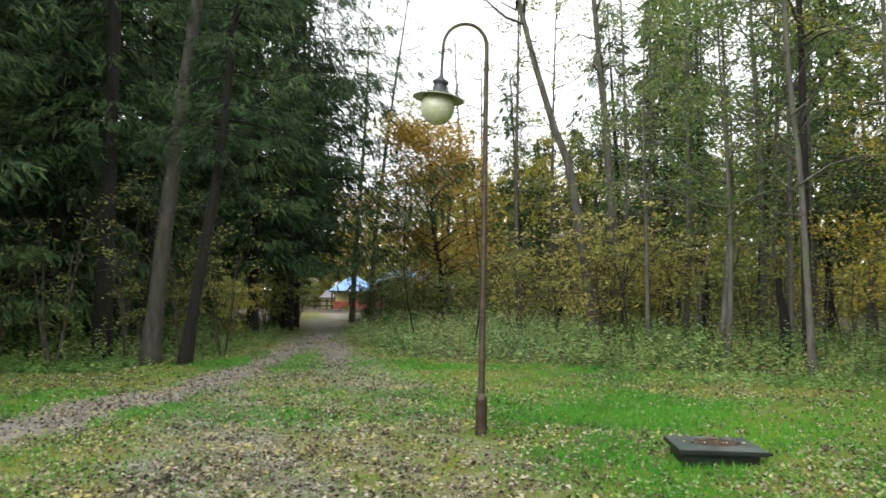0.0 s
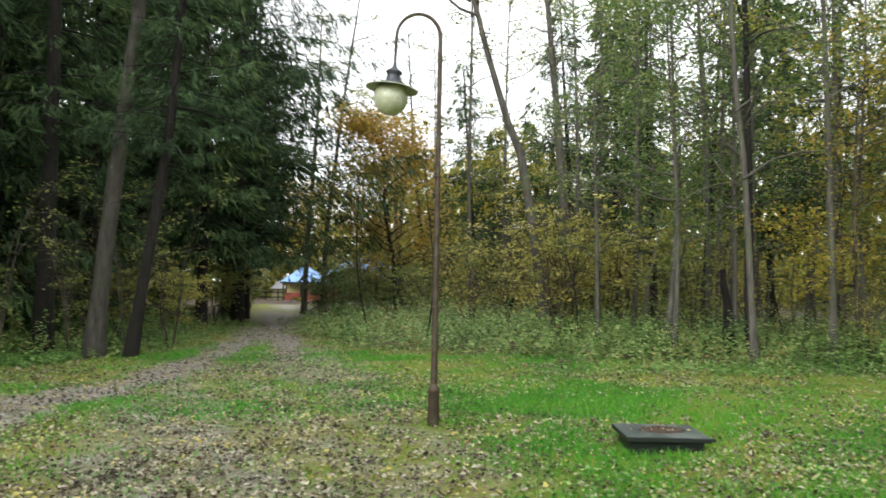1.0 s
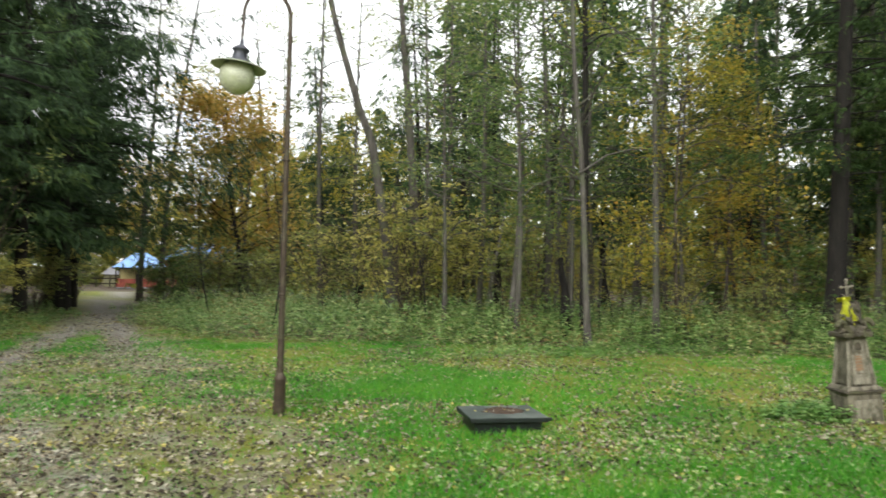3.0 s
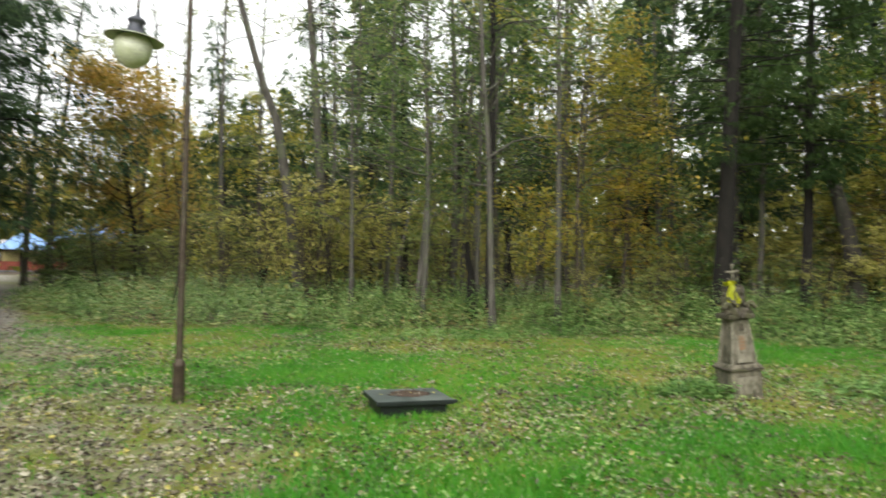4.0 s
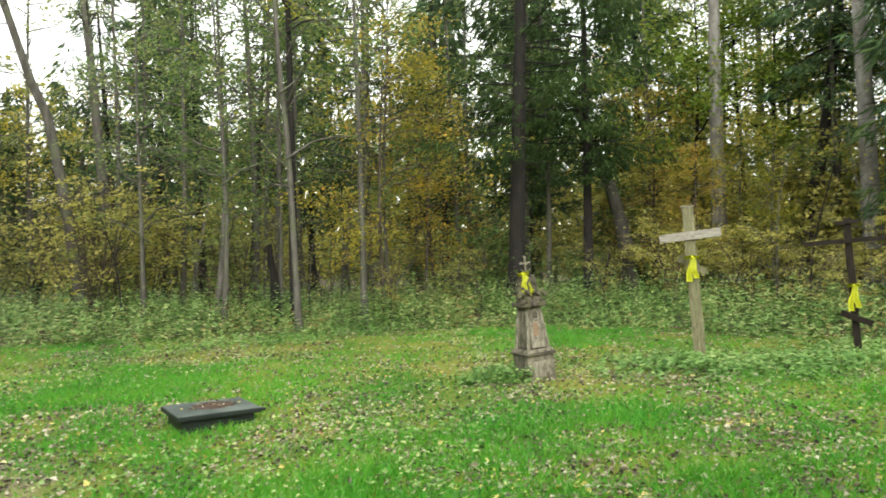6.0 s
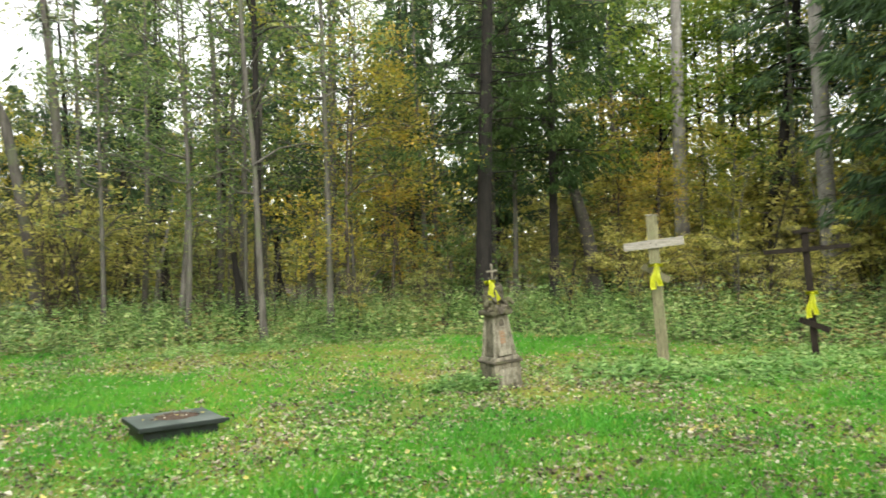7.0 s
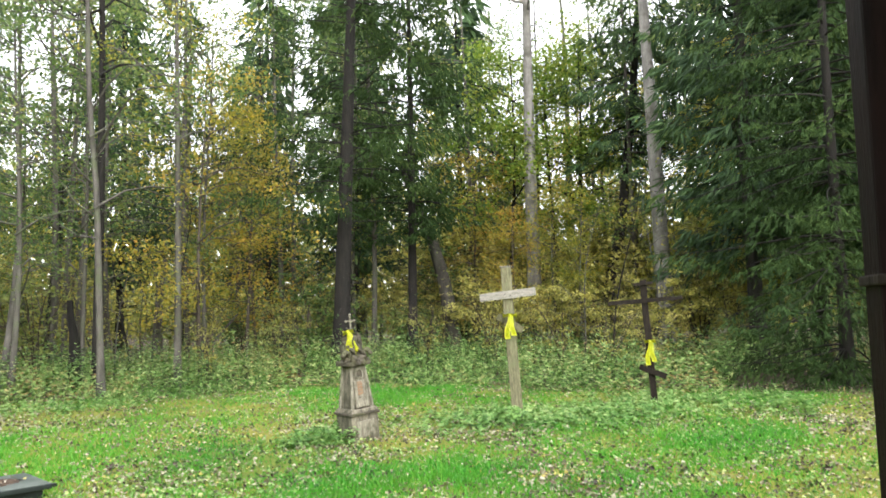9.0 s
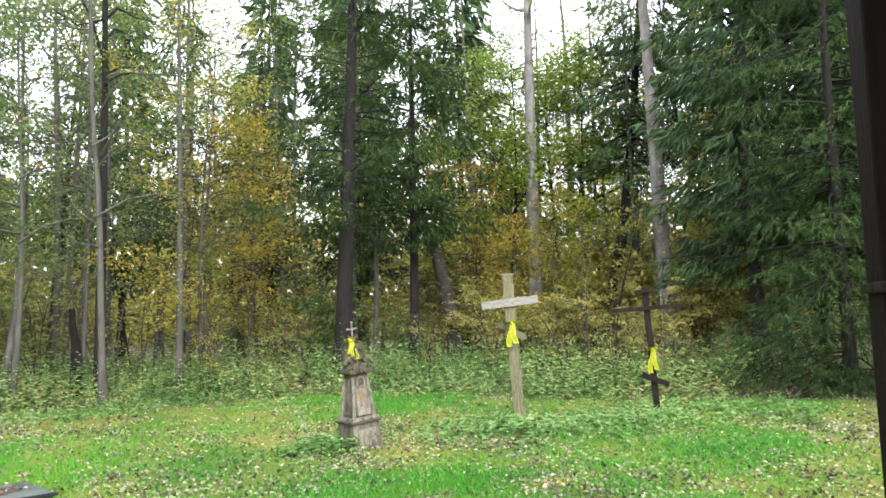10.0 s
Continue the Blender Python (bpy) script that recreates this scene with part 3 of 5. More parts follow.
# mostly unseen spruces left and behind, added to block light and close the woods
for x, y, rz in ((-17.0, 20.5, 20), (-16.5, 25.5, 200), (-19.0, 13.5, 70), (-14.0, 37.0, 140), (-13.0, 42.5, 310), (-18.5, 34.0, 250), (-19.5, 5.5, 30),
                 (-27.0, -12.0, 220), (-24.0, -31.5, 300), (-8.0, -36.5, 60), (10.0, -25.0, 240), (19.0, -12.5, 350)):
    copy_thing(s_e, pose(x, y, 0, 0, 0, rz))
for src, x, y, rz in ((s_d, 10.0, 27.5, 50), (s_d, 13.0, 30.0, 140), (s_d, 15.0, 24.0, 250), (s_e, 17.5, 33.0, 200), (s_d, 8.0, 32.0, 300),
                      (s_e, 27.0, 20.0, 80), (s_e, 27.5, 8.0, 190), (s_d, 20.5, 25.5, 10), (s_e, 23.0, 29.0, 110)):
    copy_thing(src, pose(x, y, 0, 0, 0, rz))
for x, y, rz, k in ((5.6, 41.0, 40, 0.55), (8.4, 45.0, 170, 0.62), (3.0, 50.0, 260, 0.5)):
    copy_thing(s_e, pose(x, y, 0, 0, 0, rz)).scale = (k,) * 3
t_g = broadleaf(44, (11.8, 19.0, 0), 16, 0.1, 3.5, 3.5, 3700, 0.126, LEAF_GREEN, BARK_GREY, (0.4, 0), 0.3, spread=0.42, rise=0.45)
t_h = broadleaf(45, (3.2, 30.0, 0), 18, 0.11, 5, 2.9, 1700, 0.14, LEAF_PALE, BARK_GREY, (-0.4, 0), 0.3)
for src, x, y, rz in ((t_g, 10.0, 22.0, 60), (t_g, 13.8, 21.5, 140), (t_g, 16.5, 20.0, 220), (t_g, 9.0, 20.5, 290), (t_g, 12.0, 25.5, 30), (t_g, 18.5, 18.5, 100),
                      (t_h, 7.6, 30.5, 80), (t_h, 11.2, 31.5, 160), (t_h, 5.4, 35.5, 240), (t_h, 14.2, 27.5, 320), (t_h, 2.4, 44.0, 20), (t_h, 19.5, 23.0, 200),
                      (t_h, 24.0, 17.5, 60), (t_h, 28.0, 13.5, 300), (t_g, 7.8, 23.5, 10), (t_e, 8.6, 18.0, 90), (t_e, 11.4, 16.9, 200), (t_e, 5.4, 19.2, 300)):
    copy_thing(src, pose(x, y, 0, 0, 0, rz))

# golden and green trees farther back
t_n = broadleaf(46, (27.5, 16.5, 0), 10.5, 0.1, 1.4, 3.2, 4800, 0.145, LEAF_MIX, BARK_GREY, (0.3, 0), 0.3, limbs=30, spread=0.42, label="bushy young tree with yellow-green leaves")
t_o = broadleaf(47, (13.6, 18.2, 0), 7.5, 0.06, 1.2, 2.9, 3400, 0.11, LEAF_GOLD, TWIG, (0.2, 0), 0.25, limbs=30, rise=0.35, label="young tree with orange and yellow leaves")
for src, x, y, rz in ((t_o, -13.0, 90.0, 40), (t_o, -9.5, 91.0, 130), (t_o, -16.5, 86.0, 220), (t_o, -11.2, 86.0, 300), (t_o, -8.0, 92.0, 10), (t_o, -14.5, 93.0, 80), (t_n, 25.5, 9.5, 80),
                      (t_n, 27.0, 12.5, 160), (t_n, 30.5, 9.0, 250), (t_n, 23.5, 20.5, 310), (t_n, 19.0, 26.0, 40), (t_n, 24.0, 5.5, 120), (t_n, 9.5, 38.0, 200), (t_n, 6.0, 40.0, 280),
                      (t_n, 14.5, 33.0, 10), (t_o, 16.5, 21.5, 70), (t_n, 31.0, 16.0, 20), (t_o, 22.0, 15.8, 200),
                      (t_q, 24.6, 12.0, 120), (t_q, 22.6, 14.8, 230), (t_g, 24.5, 14.6, 10), (t_g, 26.5, 11.2, 80), (t_g, 22.8, 9.6, 150), (t_g, 28.0, 18.5, 220), (t_g, 17.6, 16.8, 300), (t_p, 28.0, 27.5, 50), (t_p, 36.0, 18.0, 120), (t_p, 37.0, 12.5, 200), (t_p, 30.0, 33.0, 290), (t_p, 22.0, 33.0, 10), (t_p, 13.0, 40.0, 160)):
    ob = copy_thing(src, pose(x, y, 0, 0, 0, rz))
    if y > 80:
        ob.scale = (1.9,) * 3
for src, x, y, rz, k in ((t_n, 20.0, 10.3, 40, 0.5), (t_o, 19.4, 12.2, 150, 0.65), (t_n, 21.9, 8.6, 260, 0.5), (t_n, 20.9, 11.6, 100, 0.55)):
    copy_thing(src, pose(x, y, 0, 0, 0, rz)).scale = (k,) * 3

t_y = broadleaf(48, (2.5, 46.0, 0), 10.5, 0.1, 1.6, 3.4, 2700, 0.25, LEAF_MIX, BARK_GREY, (0.3, 0), 0.3, limbs=12, spread=0.55, label="bushy yellow-green tree deep in the woods")
for x, y, rz in ((6.5, 47.0, 70), (10.5, 46.0, 150), (14.5, 43.0, 230), (5.0, 54.0, 310), (-0.5, 50.0, 20), (18.5, 40.0, 100), (22.0, 37.0, 190), (26.0, 34.0, 280), (30.0, 28.0, 40), (34.0, 21.0, 330)):
    copy_thing(t_y, pose(x, y, 0, 0, 0, rz))

# bare saplings in the understorey
BARE = "thin nearly bare sapling with a few yellow leaves"
saplings = [broadleaf(71, (7.2, 20.5, 0), 4.6, 0.025, 0.8, 1.2, 130, 0.085, LEAF_MIX, BARK_GREY, (0.4, 0.2), 0.3, limbs=13, label=BARE),
            broadleaf(72, (11.6, 18.0, 0), 3.6, 0.02, 0.5, 1.3, 170, 0.085, LEAF_PALE, TWIG, (-0.5, 0.1), 0.35, limbs=14, label=BARE),
            broadleaf(73, (17.0, 17.4, 0), 5.2, 0.03, 1.2, 1.4, 110, 0.085, LEAF_MIX, BARK_DARK, (0.2, -0.3), 0.3, limbs=12, label=BARE)]
rb = np.random.default_rng(78)
grown = 0
while grown < 42:
    a, d = rb.uniform(-32, 82), rb.uniform(16.5, 29)
    x, y = d * math.sin(radians(a)), d * math.cos(radians(a))
    if beyond(np.array([(x, y)]))[0] > 1.2:
        copy_thing(saplings[grown % 3], pose(x, y, 0, rb.uniform(-8, 8), rb.uniform(-8, 8), rb.uniform(0, 360)))
        grown += 1

# shrubs of the understorey
shrubs = [shrub(61, (6.0, 24.5, 0), 3.2, 1.8, 1900, 0.125, LEAF_YELLOW), shrub(62, (10.5, 21.0, 0), 3.2, 1.7, 620, 0.12, LEAF_YELLOW, "thin half-bare shrub with a few yellow leaves"),
          shrub(63, (1.5, 28.5, 0), 3.4, 1.9, 800, 0.135, LEAF_PALE, "thin shrub with pale green leaves"), shrub(64, (-2.6, 31.0, 0), 2.6, 1.6, 1500, 0.125, LEAF_GREEN, "green leafy shrub under the trees")]
thin = shrub(65, (-8.3, 15.6, 0), 4.2, 1.5, 300, 0.11, LEAF_PALE, "thin sapling with scattered pale leaves among dark trunks", 6)
for x, y, rz in ((-7.2, 16.6, 80), (-6.2, 17.6, 160), (-9.4, 15.4, 240), (-5.6, 18.6, 320), (-7.8, 18.4, 30)):
    copy_thing(thin, pose(x, y, 0, 0, 0, rz))
# beside the track, under the dark spruces
for k, x, y, z in ((0, -6.6, 22.5, 0.7), (1, -7.6, 20.6, 0.8), (2, -6.9, 28.5, 0.9), (0, -7.6, 33.0, 0.9), (3, -7.9, 38.0, 0.9), (0, -8.7, 25.0, 0.8), (2, -8.6, 43.5, 1.0), (0, -9.6, 47.5, 1.0),
                   (3, -10.6, 53.0, 1.0), (0, -12.6, 58.0, 1.1), (1, -9.4, 20.4, 0.8), (3, -7.3, 24.6, 0.5)):
    copy_thing(shrubs[k], pose(x, y, 0, 0, 0, 71 * y)).scale = (z,) * 3
for k, x, y in ((3, -2.9, 44.0), (3, -1.7, 41.5), (3, -0.4, 45.5), (2, 0.8, 30.5), (3, -3.4, 35.0), (2, 3.0, 27.0), (2, -2.0, 38.0), (2, -1.1, 36.0), (2, -0.4, 39.0), (2, -2.7, 40.0)):
    copy_thing(shrubs[k], pose(x, y, 0, 0, 0, 67 * x))
for n, x, y, k in ((1, 15.4, 12.6, 0.62), (1, 16.6, 11.4, 0.7), (0, 17.6, 11.9, 0.8), (1, 17.4, 9.6, 0.7), (0, 18.3, 8.9, 0.8), (1, 16.2, 7.6, 0.55), (0, 18.2, 6.9, 0.75), (1, 15.0, 6.2, 0.5), (1, 13.4, 16.4, 0.6), (2, 12.4, 15.2, 0.6), (1, 10.2, 15.2, 0.6),
                (0, 21.5, 17.2, 1.3), (0, 23.2, 17.6, 1.5), (0, 22.6, 15.4, 1.4), (0, 24.8, 16.4, 1.6), (0, 24.6, 13.6, 1.5), (0, 23.4, 11.8, 1.3), (0, 24.2, 9.4, 1.5), (0, 22.4, 7.6, 1.5), (0, 23.6, 6.2, 1.4), (0, 20.6, 17.8, 1.2)):
    copy_thing(shrubs[n], pose(x, y, 0, 0, 0, 53 * (x + y))).scale = (k,) * 3
for n, x, y in ((3, -3.2, 46.0), (2, -2.2, 47.0), (3, -1.2, 48.0)):
    copy_thing(shrubs[n], pose(x, y, 0, 0, 0, 40 * y)).scale = (1.45,) * 3
for x, y, k in ((19.0, 11.2, 0.75), (20.0, 12.8, 0.9), (21.6, 9.6, 0.9), (22.2, 6.4, 0.9), (23.0, 10.4, 1.1), (19.6, 15.8, 0.8), (24.0, 8.2, 1.2)):
    copy_thing(shrubs[0], pose(x, y, 0, 0, 0, 90 * y)).scale = (k,) * 3
rs = np.random.default_rng(77)
placed = 0
while placed < 58:
    a, d = rs.uniform(-40, 95), rs.uniform(17, 40)
    x, y = d * math.sin(radians(a)), d * math.cos(radians(a))
    far = beyond(np.array([(x, y)]))[0]
    if far < 3.5 or (a > 42 and d < 23.5) or (15 < a <= 42 and d < 19):
        continue
    ob = copy_thing(shrubs[rs.choice(4, p=[0.45, 0.2, 0.15, 0.2] if a > 45 else [0.15, 0.35, 0.3, 0.2])], pose(x, y, 0, 0, 0, rs.uniform(0, 360)))
    ob.scale = (rs.uniform(0.85, 1.35) * (1.35 if a > 50 else 1.0),) * 3
    placed += 1


# ---- far woods all round ----
def far_woods():
    rng = np.random.default_rng(5)
    wood, leaf, dark = Geo(), Geo(), Geo()
    count = 0
    while count < 420:
        a, d = rng.uniform(0, 2 * np.pi), rng.uniform(34, 95)
        x, y = d * math.sin(a), d * math.cos(a)
        if beyond(np.array([(x, y)]))[0] < 3 or (-22 < x < -2 and 52 < y < 84):
            continue
        count += 1
        open_sky = -0.16 < a < 0.09 or a > 6.12
        h = rng.uniform(8, 12) if open_sky else rng.uniform(11, 19)
        sp = spine(rng, h, rng.normal(size=2) * 0.8, 0.4, 6) + (x, y, 0)
        wood.tube(sp, rng.uniform(0.1, 0.2) * np.linspace(1.2, 0.2, 6), 5)
        if rng.uniform() < (0.0 if open_sky else 0.42):
            n = 300
            k = rng.uniform(0, 1, n) ** 1.3
            z = 2.5 + k * (h - 2.5)
            th, rr = rng.uniform(0, 6.3, n), 2.6 * (1 - k) ** 0.8 * np.sqrt(rng.uniform(0.05, 1, n)) + 0.1
            c = np.column_stack([x + rr * np.cos(th), y + rr * np.sin(th), z])
            dark.leaves(c, np.column_stack([np.cos(th), np.sin(th), np.full(n, -0.8)]), rng.uniform(0.35, 0.7, n), rng.uniform(0.09, 0.17, n), rng)
        else:
            n = 240
            mid = np.array([(x, y, h * 0.62)]) + rng.normal(size=(16, 3)) * (1.6, 1.6, h * 0.2)
            c = mid[rng.integers(0, 16, n)] + rng.normal(size=(n, 3)) * 0.7
            leaf.leaves(c, rng.normal(size=(n, 3)), rng.uniform(0.22, 0.45, n) * d / 50, rng.uniform(0.18, 0.34, n) * d / 50, rng)
    for _ in range(620):
        a, d = rng.uniform(0, 2 * np.pi), rng.uniform(32, 84)
        x, y = d * math.sin(a), d * math.cos(a)
        if beyond(np.array([(x, y)]))[0] < 2 or (-20 < x < -3 and 52 < y < 84):
            continue
        n = 78
        c = np.array((x, y, 1.8)) + rng.normal(size=(n, 3)) * (1.9, 1.9, 1.3)
        c[:, 2] = np.abs(c[:, 2]) + 0.1
        leaf.leaves(c, rng.normal(size=(n, 3)), rng.uniform(0.32, 0.62, n) * d / 50, rng.uniform(0.26, 0.48, n) * d / 50, rng)
    n = 7000
    a, d = rng.uniform(0, 2 * np.pi, n), rng.uniform(56, 80, n)
    c = np.column_stack([d * np.sin(a), d * np.cos(a), 3.2 * rng.uniform(0, 1, n) ** 1.3])
    c = c[(beyond(c[:, :2]) > 3) & ~((c[:, 0] > -22) & (c[:, 0] < -1) & (c[:, 1] > 40))]
    leaf.leaves(c, rng.normal(size=(len(c), 3)), rng.uniform(0.6, 1.1, len(c)), rng.uniform(0.5, 0.9, len(c)), rng)
    n = 24000
    a, d = np.where(rng.uniform(0, 1, n) < 0.85, rng.uniform(-0.8, 1.7, n), rng.uniform(0, 2 * np.pi, n)), rng.uniform(88, 125, n)
    top = 11 + 3 * np.sin(a * 23) + 2 * np.sin(a * 61 + 1)
    c = np.column_stack([d * np.sin(a), d * np.cos(a), top * rng.uniform(0, 1.25, n) ** 1.2])
    leaf.leaves(c, rng.normal(size=(n, 3)), rng.uniform(1.0, 2.0, n), rng.uniform(0.8, 1.4, n), rng)
    tagged(new("far_trunks", wood.mesh("far_trunks", BARK_GREY)), "grey trunks of the distant woods", "trees", kind="stuff")
    tagged(new("far_leaves", leaf.mesh("far_leaves", FAR_LEAF)), "thin autumn leaves of the distant woods", "trees", kind="stuff")
    tagged(new("far_needles", dark.mesh("far_needles", NEEDLES)), "dark conifer boughs of the distant woods", "trees", kind="stuff")


far_woods()


# ---- built things ----
METAL = surface("brown_painted_steel", (0.05, 0.036, 0.026), (0.11, 0.08, 0.055), 8, 0.6, 0.3, 0.25, fine=90, stain=(0.10, 0.10, 0.055), stain_scale=4)
CAP_METAL = surface("dark_lamp_metal", (0.06, 0.065, 0.08), (0.11, 0.115, 0.135), 10, 0.45, 0.6, 0.1)
SHADE_IN = surface("weathered_shade", (0.36, 0.40, 0.30), (0.52, 0.56, 0.45), 6, 0.5, 0.0, 0.1, stain=(0.27, 0.31, 0.18), stain_scale=3)
MOSSY_GLASS = surface("mossy_opal_globe", (0.50, 0.54, 0.36), (0.70, 0.73, 0.56), 3, 0.2, 0.0, 0.05, fine=40, stain=(0.42, 0.47, 0.26), stain_scale=2.5)
# the well cover's paint with sky light put into the colour, for its top
PAINT_LIT = surface("green_painted_steel_lit", (0.034, 0.048, 0.043), (0.085, 0.11, 0.10), 5, 0.45, 0.0, 0.08, stain=(0.13, 0.15, 0.135), stain_scale=2.2)
# the same paint with shade put into the colour, for sides and frame
PAINT_SHADED = surface("green_painted_steel_shaded", (0.006, 0.010, 0.009), (0.016, 0.024, 0.021), 5, 0.5, 0.0, 0.1)
STONE = surface("weathered_stone", (0.06, 0.052, 0.036), (0.30, 0.27, 0.20), 7, 0.9, 0.0, 0.8, stretch=(2.5, 2.5, 0.8), fine=50, stain=(0.07, 0.068, 0.04), stain_scale=4)
PALE_STONE = surface("pale_worn_stone", (0.13, 0.118, 0.085), (0.42, 0.385, 0.30), 9, 0.9, 0.0, 0.7, stretch=(4, 4, 0.8), fine=45, stain=(0.10, 0.095, 0.06), stain_scale=5)
DARK_STONE = surface("dark_mossy_stone", (0.04, 0.036, 0.026), (0.125, 0.105, 0.075), 9, 0.95, 0.0, 0.9, fine=40, stain=(0.10, 0.10, 0.05), stain_scale=5)
RUST = surface("rust_stain", (0.24, 0.13, 0.07), (0.32, 0.21, 0.13), 12, 0.9)
OLD_WOOD = surface("weathered_grey_wood", (0.085, 0.082, 0.04), (0.28, 0.26, 0.15), 5, 0.85, 0.0, 0.6, stretch=(8, 8, 0.8), fine=20, stain=(0.17, 0.18, 0.09), stain_scale=3)
ARM_WOOD = surface("bleached_grey_wood", (0.204, 0.187, 0.153), (0.391, 0.365, 0.315), 5, 0.85, 0.0, 0.5, stretch=(0.8, 8, 8), fine=20)
DARK_WOOD = surface("dark_brown_wood", (0.010, 0.008, 0.006), (0.034, 0.027, 0.021), 6, 0.8, 0.0, 0.5, stretch=(6, 6, 0.8), fine=25)
RIBBON = surface("yellow_satin", (0.62, 0.66, 0.015), (0.75, 0.78, 0.03), 9, 0.4, 0.0, 0.05)
IRON = surface("pale_iron", (0.22, 0.20, 0.15), (0.36, 0.33, 0.26), 20, 0.6, 0.5, 0.2)
# red-brown paint taken near black: the porch's shade is put into its colour
POST = surface("red_brown_wood_in_shade", (0.003, 0.0014, 0.0012), (0.010, 0.0035, 0.0026), 5, 0.75, 0.0, 0.3, stretch=(5, 5, 0.7), fine=30)
ROOF_BLUE = surface("blue_metal_roof", (0.16, 0.32, 0.62), (0.27, 0.45, 0.78), 2, 0.4, 0.2, 0.1)
ROOF_GREY = surface("grey_roof", (0.16, 0.16, 0.17), (0.26, 0.26, 0.27), 3, 0.8)
WALL_RED = surface("red_board_wall", (0.17, 0.035, 0.022), (0.27, 0.065, 0.04), 3, 0.8)
WALL_YELLOW = surface("yellow_board_wall", (0.45, 0.38, 0.16), (0.58, 0.50, 0.24), 3, 0.8)
DEBRIS = surface("rotting_leaf_mould", (0.025, 0.016, 0.011), (0.10, 0.06, 0.035), 22, 0.95, 0.0, 0.9)

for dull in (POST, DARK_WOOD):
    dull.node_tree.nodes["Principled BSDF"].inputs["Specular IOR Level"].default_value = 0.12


def box(bm, size, m=None, bevel=0.0):
    made = bmesh.ops.create_cube(bm, size=1.0, matrix=(m or Matrix()) @ Matrix.Diagonal((*size, 1)))
    if bevel:
        edges = list({e for v in made["verts"] for e in v.link_edges})
        bmesh.ops.bevel(bm, geom=edges, offset=bevel, segments=2, profile=0.6, affect="EDGES")
    return bm


def solid_box(size, m=None, bevel=0.0):
    return box(bmesh.new(), size, m, bevel)


def lathe(profile, segments=28):
    """A turned body from (radius, height) pairs."""
    bm = bmesh.new()
    rings = []
    for r, z in profile:
        rings.append([bm.verts.new((r * math.cos(a), r * math.sin(a), z)) for a in (2 * math.pi * i / segments for i in range(segments))])
    for lo, hi in zip(rings[:-1], rings[1:]):
        for i in range(segments):
            bm.faces.new((lo[i], lo[(i + 1) % segments], hi[(i + 1) % segments], hi[i])).smooth = True
    bm.faces.new(list(reversed(rings[0])))
    bm.faces.new(rings[-1])
    return bm


def moved(bm, m):
    bmesh.ops.transform(bm, matrix=m, verts=bm.verts)
    return bm


def tapered(w0, w1, z0, z1, bevel=0.01, d0=None, d1=None):
    """A square block that narrows upwards."""
    bm = bmesh.new()
    d0, d1 = d0 or w0, d1 or w1
    lo = [bm.verts.new((sx * w0 / 2, sy * d0 / 2, z0)) for sx, sy in ((-1, -1), (1, -1), (1, 1), (-1, 1))]
    hi = [bm.verts.new((sx * w1 / 2, sy * d1 / 2, z1)) for sx, sy in ((-1, -1), (1, -1), (1, 1), (-1, 1))]
    for i in range(4):
        bm.faces.new((lo[i], lo[(i + 1) % 4], hi[(i + 1) % 4], hi[i]))
    bm.faces.new(lo[::-1])
    bm.faces.new(hi)
    bmesh.ops.bevel(bm, geom=list(bm.edges), offset=bevel, segments=2, profile=0.6, affect="EDGES")
    return bm


def roughened(bm, amount, scale, seed=0):
    for v in bm.verts:
        v.co += amount * noise.noise_vector(v.co * scale + Vector((seed, seed * 2.3, 0)))
    return bm


def grained(size, m, cuts, amount, scale, seed):
    """A timber with worn, uneven faces, long along its largest side."""
    bm = bmesh.new()
    bmesh.ops.create_cube(bm, size=1.0)
    axis = size.index(max(size))
    long_edges = [e for e in bm.edges if abs((e.verts[0].co - e.verts[1].co)[axis]) > 0.5]
    bmesh.ops.subdivide_edges(bm, edges=long_edges, cuts=cuts)
    bmesh.ops.transform(bm, matrix=Matrix.Diagonal((*size, 1)), verts=bm.verts)
    edges = [e for e in bm.edges if abs((e.verts[0].co - e.verts[1].co).normalized()[axis]) > 0.9]
    bmesh.ops.bevel(bm, geom=edges, offset=min(size) * 0.08, segments=2, profile=0.5, affect="EDGES")
    roughened(bm, amount, scale, seed)
    return moved(bm, m)


